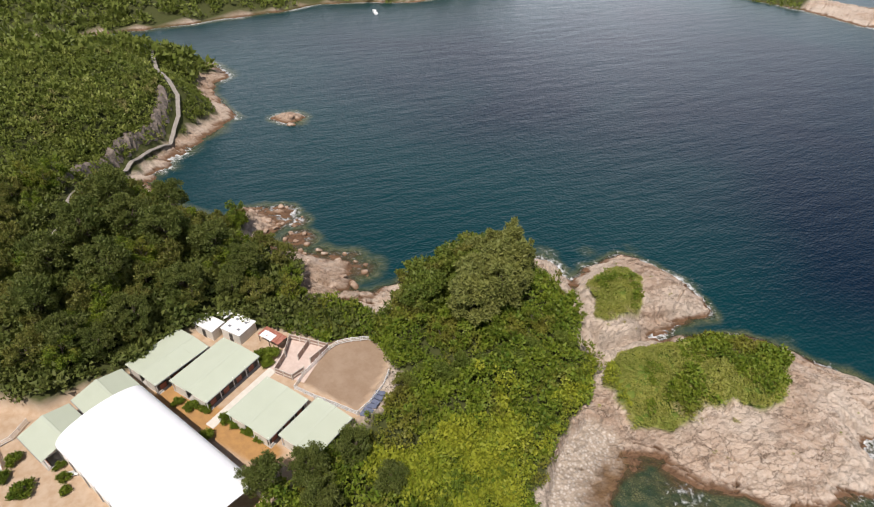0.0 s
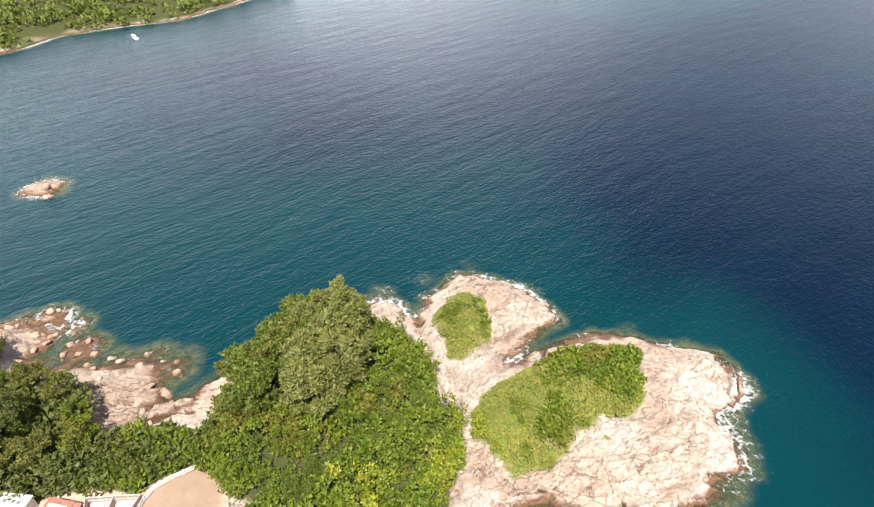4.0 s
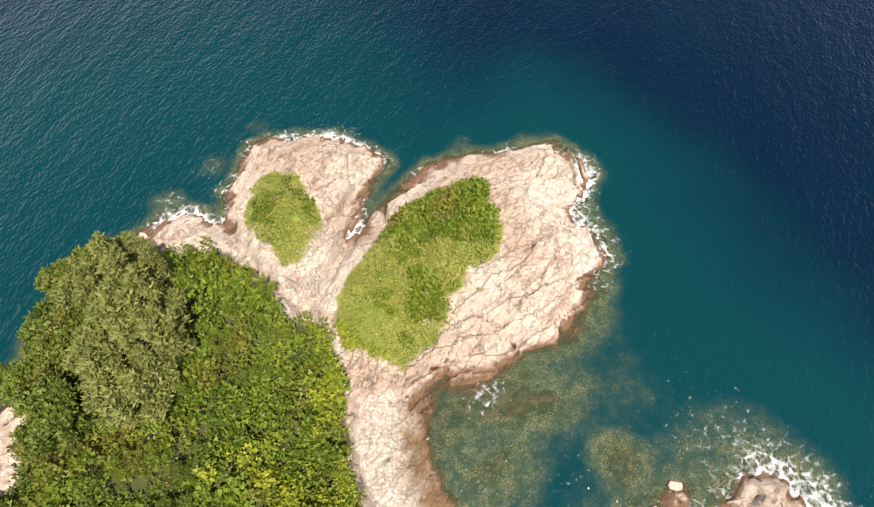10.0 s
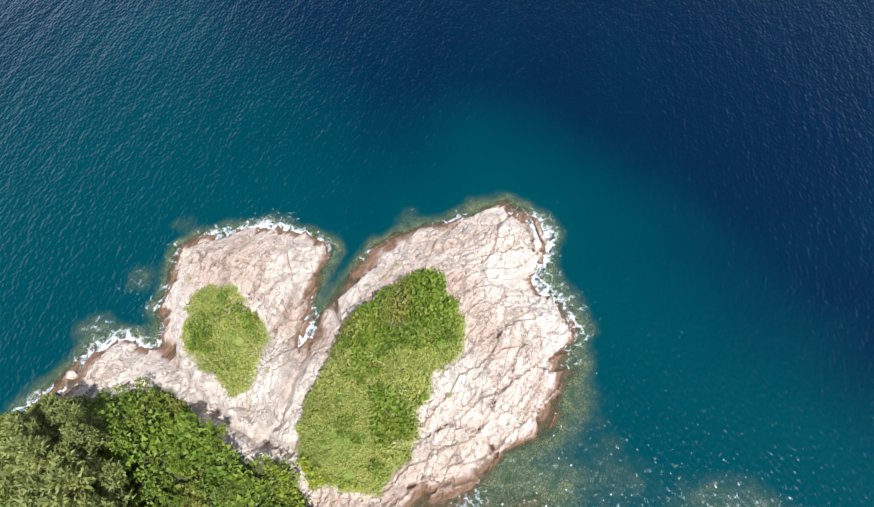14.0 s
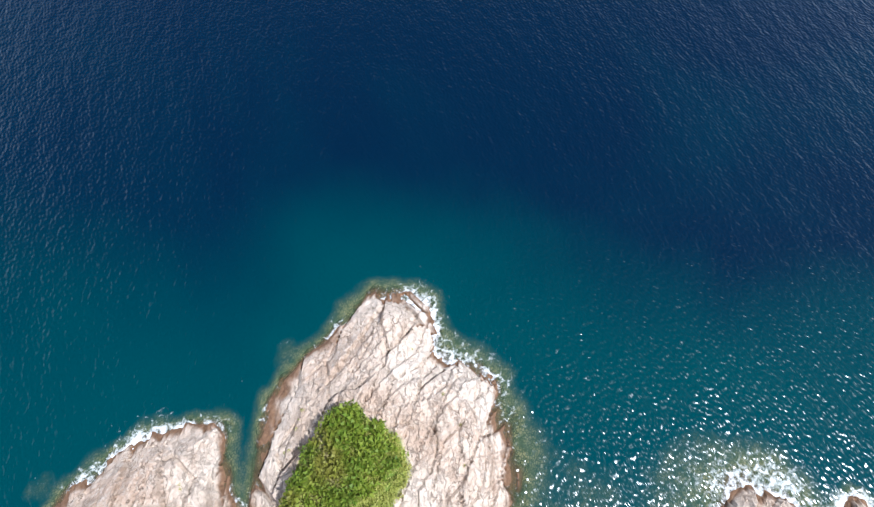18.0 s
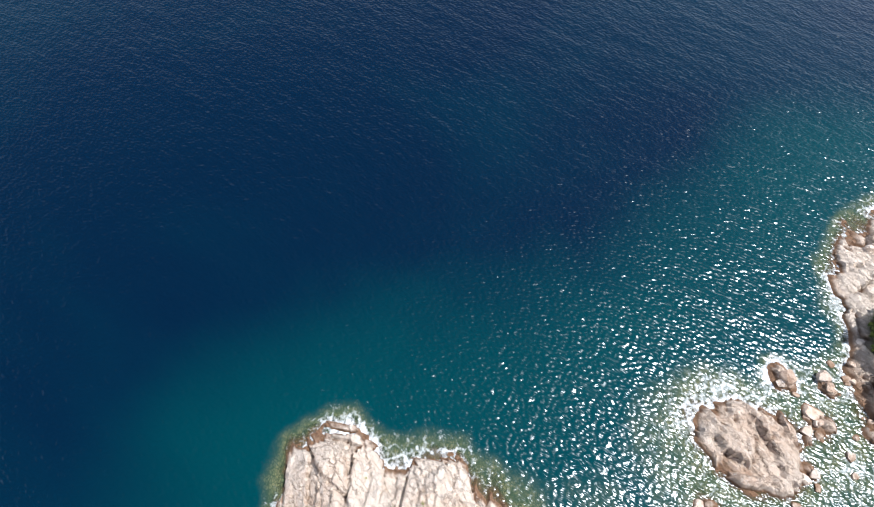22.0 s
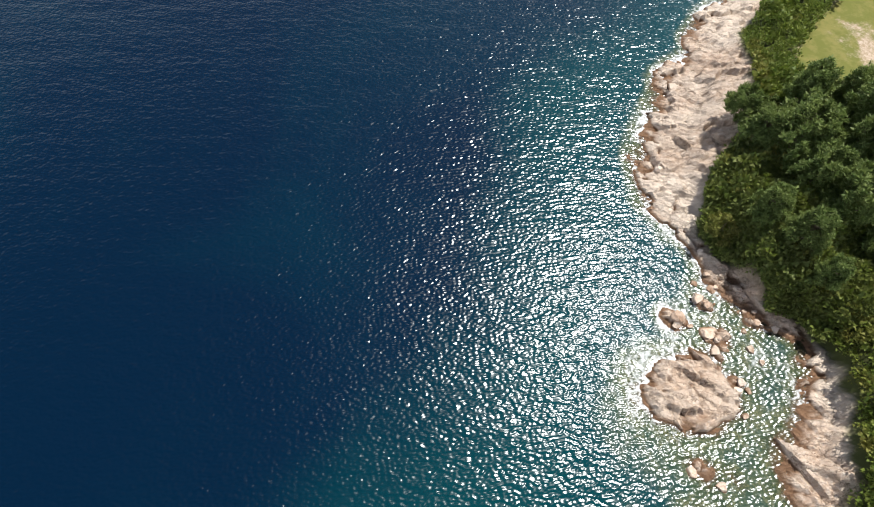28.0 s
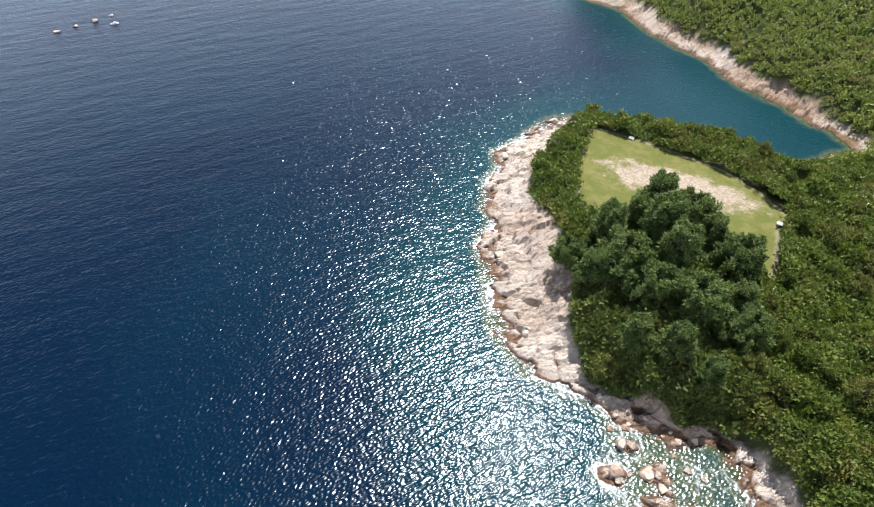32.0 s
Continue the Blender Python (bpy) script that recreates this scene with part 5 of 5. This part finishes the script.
def boulder(seed, label, stone):
    rng = random.Random(seed)
    bm = bmesh.new()
    bmesh.ops.create_icosphere(bm, subdivisions=3, radius=1.0)
    shift = Vector((rng.uniform(0, 50), rng.uniform(0, 50), rng.uniform(0, 50)))
    cuts = [(Vector((rng.gauss(0, 1), rng.gauss(0, 1), rng.gauss(0, 0.7))).normalized(), rng.uniform(0.42, 0.72)) for _ in range(15)]
    for v in bm.verts:
        for normal, far in cuts:
            over = v.co.dot(normal) - far
            if over > 0:
                v.co -= normal * over
        v.co *= 1 + 0.07 * noise.noise(v.co * 3.5 + shift)
        v.co.z *= 0.8
    mesh = bpy.data.meshes.new("boulder")
    bm.to_mesh(mesh)
    bm.free()
    mesh.materials.append(stone)
    return tagged(new("boulder", mesh), label, "boulder", "boulders along the shore")


models = [boulder(k, words, stone) for k, (words, stone) in enumerate((("cream granite boulder on the shore", STONE), ("weathered brown-stained boulder at the waterline", BROWN_STONE), ("angular pale boulder among shore rocks", STONE)))]
SPOTS = [(53.5, 3.5, 1.5), (51.5, 2.6, 1.2), (47.1, 6.2, 2.6), (43.7, 7.3, 1.4), (52.5, 10, 1.8), (51.1, 10.6, 1.2), (40.5, 1, 1.2), (56.5, 1, 1), (82.5, -10, 1.3), (101.8, -30.4, 1.8), (110, -43.7, 1.44),
         (123.7, -72, 1.56), (121.3, -93.3, 1.8), (117.6, -99.6, 1.2), (28.5, 26, 1.6), (24.5, 23, 1.3), (-80.4, 44.6, 1.3),
         (-89.9, 41.7, 1), (-78.2, 49.2, 1.2), (-113.1, 47, 1.2), (-75.8, 44.3, 1.6), (-159.1, 93.5, 2),
         (-163, 96.2, 1.8), (348.5, -43, 2.2), (347.5, -51.8, 1.8), (346.5, -60.6, 2.4), (346, -69.4, 1.7), (37.5, 1, 0.9), (34.5, 7, 1), (31.5, 11, 1.1), (-51.7, 78.8, 1.2), (-58.6, 71.3, 1.1), (-64, 62.9, 1), (-64.6, 55.3, 1.2)]
pick = random.Random(23)
for _ in range(150):  # broken rocks in the western cove and along the eastern shore
    x, y = (pick.uniform(-128, -72), pick.uniform(36, 56)) if pick.random() < 0.65 else (pick.uniform(30, 62), pick.uniform(-7, 11))
    if -0.7 < float(on_ground(x, y)[0]) < 0.9:
        SPOTS.append((x, y, pick.uniform(0.35, 1.25)))
for k, (x, y, size) in enumerate(SPOTS):
    model = models[k % 3] if k < 3 or x > -60 else models[1]
    m = pose(x, y, max(float(on_ground(x, y)[0]), -0.25 * size) + size * 0.12, 8 * (k % 5) - 16, 6 * (k % 4) - 9, 67 * k) @ Matrix.Scale(size, 4)
    if k < 3:
        model.matrix_world = m
    else:
        copy_thing(model, m).scale = (size, size, size)

# ---------------------------------------------------------------- lawn things
bench = thing("garden_bench", pose(89.5, -89.6, float(on_ground(89.5, -89.6)[0]), 0, 0, 175), "white garden bench at the edge of the lawn", "bench")
part("seat", boxed(-0.8, -0.25, 0.40, 0.8, 0.25, 0.46, bevel=0.01), WHITE, bench)
part("backrest", boxed(-0.8, 0.22, 0.5, 0.8, 0.28, 0.95, bevel=0.01), WHITE, bench)
for u in (-0.7, 0.7):
    for v in (-0.2, 0.22):
        part("leg", boxed(u - 0.04, v - 0.04, -0.05, u + 0.04, v + 0.04, 0.4), WHITE, bench)
copy_thing(bench, pose(-71.8, -20.6, YARD, 0, 0, 56))["label"] = "white bench beside the arena canopy"
table = thing("stone_table", pose(42.6, -72, float(on_ground(42.6, -72)[0])), "round pale stone table beside the hedge", "table")
bm = bmesh.new()
bmesh.ops.create_cone(bm, cap_ends=True, segments=20, radius1=0.9, radius2=0.86, depth=0.12, matrix=Matrix.Translation((0, 0, 0.72)))
part("tabletop", bm, CONCRETE, table)
bm = bmesh.new()
rod(bm, (0, 0, -0.1), (0, 0, 0.66), 0.35, 0.28, 12)
part("pedestal", bm, CONCRETE, table)
for k in range(9):
    x, y = 42.8 - 0.6 * k, -53.5 + 0.5 * k + 0.03 * k * k
    kerb = thing("kerb_stone", pose(x, y, float(on_ground(x, y)[0]) + 0.05, 0, 0, 140), "pale kerb stone of the lawn path", "kerb", "kerb stones at the lawn corner")
    part("stone", boxed(-0.28, -0.14, -0.1, 0.28, 0.14, 0.16, bevel=0.03), WHITE, kerb)

# ---------------------------------------------------------------- boats and far shore


def motor_boat(x, y, turn, size=1.0):
    top = thing("motor_boat", pose(x, y, 0, 0, 0, turn) @ Matrix.Scale(size, 4), "white motor boat crossing the bay", "boat")
    bm = bmesh.new()
    made = box(bm, -3.6, -1.2, -0.3, 3.6, 1.2, 0.9)
    for v in made:
        if v.co.x > 0:
            v.co.y *= 0.25
            v.co.z += 0.3
        if v.co.z < 0:
            v.co.y *= 0.6
    part("hull", bm, WHITE, top)
    cabin = part("cabin", boxed(-1.8, -0.8, 0.9, 0.9, 0.8, 1.9, bevel=0.15), WHITE, top)
    part("windscreen", boxed(0.86, -0.7, 1.2, 0.96, 0.7, 1.8), GLASS, cabin, "dark windscreen")
    return top


def sail_boat(x, y, turn):
    top = thing("sailing_boat", pose(x, y, 0, 0, 0, turn), "small white sailing boat under sail", "boat")
    bm = bmesh.new()
    made = box(bm, -3.5, -1.1, -0.4, 3.5, 1.1, 0.7)
    for v in made:
        if v.co.x > 0:
            v.co.y *= 0.15
    part("hull", bm, WHITE, top)
    bm = bmesh.new()
    rod(bm, (0.4, 0, 0.5), (0.4, 0, 10.5), 0.08, 0.05)
    part("mast", bm, STEEL, top)
    bm = bmesh.new()
    side = [bm.verts.new(p) for p in ((0.3, 0.0, 1.4), (-3.3, 0.3, 1.4), (0.3, 0.0, 10.2))]
    bm.faces.new(side)
    bmesh.ops.solidify(bm, geom=bm.faces[:], thickness=0.04)
    part("sail", bm, TENT, top, "white triangular sail")
    return top


motor_boat(-248, 228, 150)
sail_boat(207, 406, 40)
motor_boat(335, -64, 60, 0.5)


def far_building(x, y, turn, wide, deep, storeys, name, words):
    z = float(on_ground(x, y)[0])
    top = thing(name, pose(x, y, z, 0, 0, turn), words, "building", "buildings on the far shore")
    tall = storeys * 3.0
    part("wall", boxed(-wide / 2, -deep / 2, -4, wide / 2, deep / 2, tall), TOWER, top)
    part("roof", boxed(-wide / 2 - 0.3, -deep / 2 - 0.3, tall, wide / 2 + 0.3, deep / 2 + 0.3, tall + 0.6), CONCRETE, top)
    pane = None
    cols = max(2, int(wide / 4))
    for k in range(storeys):
        for c in range(cols):
            m = Matrix.Translation((-wide / 2 + wide * (c + 0.5) / cols, -deep / 2 - 0.02, k * 3.0 + 1.6))
            if pane is None:
                pane = part("window", boxed(-1.1, -0.06, -0.8, 1.1, 0.06, 0.8), GLASS, top)
                pane.matrix_basis = m
            else:
                ob = new("window", pane.data)
                ob.parent, ob.matrix_basis = top, m


for k in range(7):
    far_building(-396 + 4 * (k % 3), 66 + 11 * k, 62, 11, 9, 7 + (k * 5) % 4, "apartment_block", "pale apartment block above the far shore")
for k in range(9):
    far_building(-262 - 9 * (k % 4), 310 + 7 * k, 75 + 10 * (k % 3), 12, 9, 3, "house", "white house on the wooded far shore")
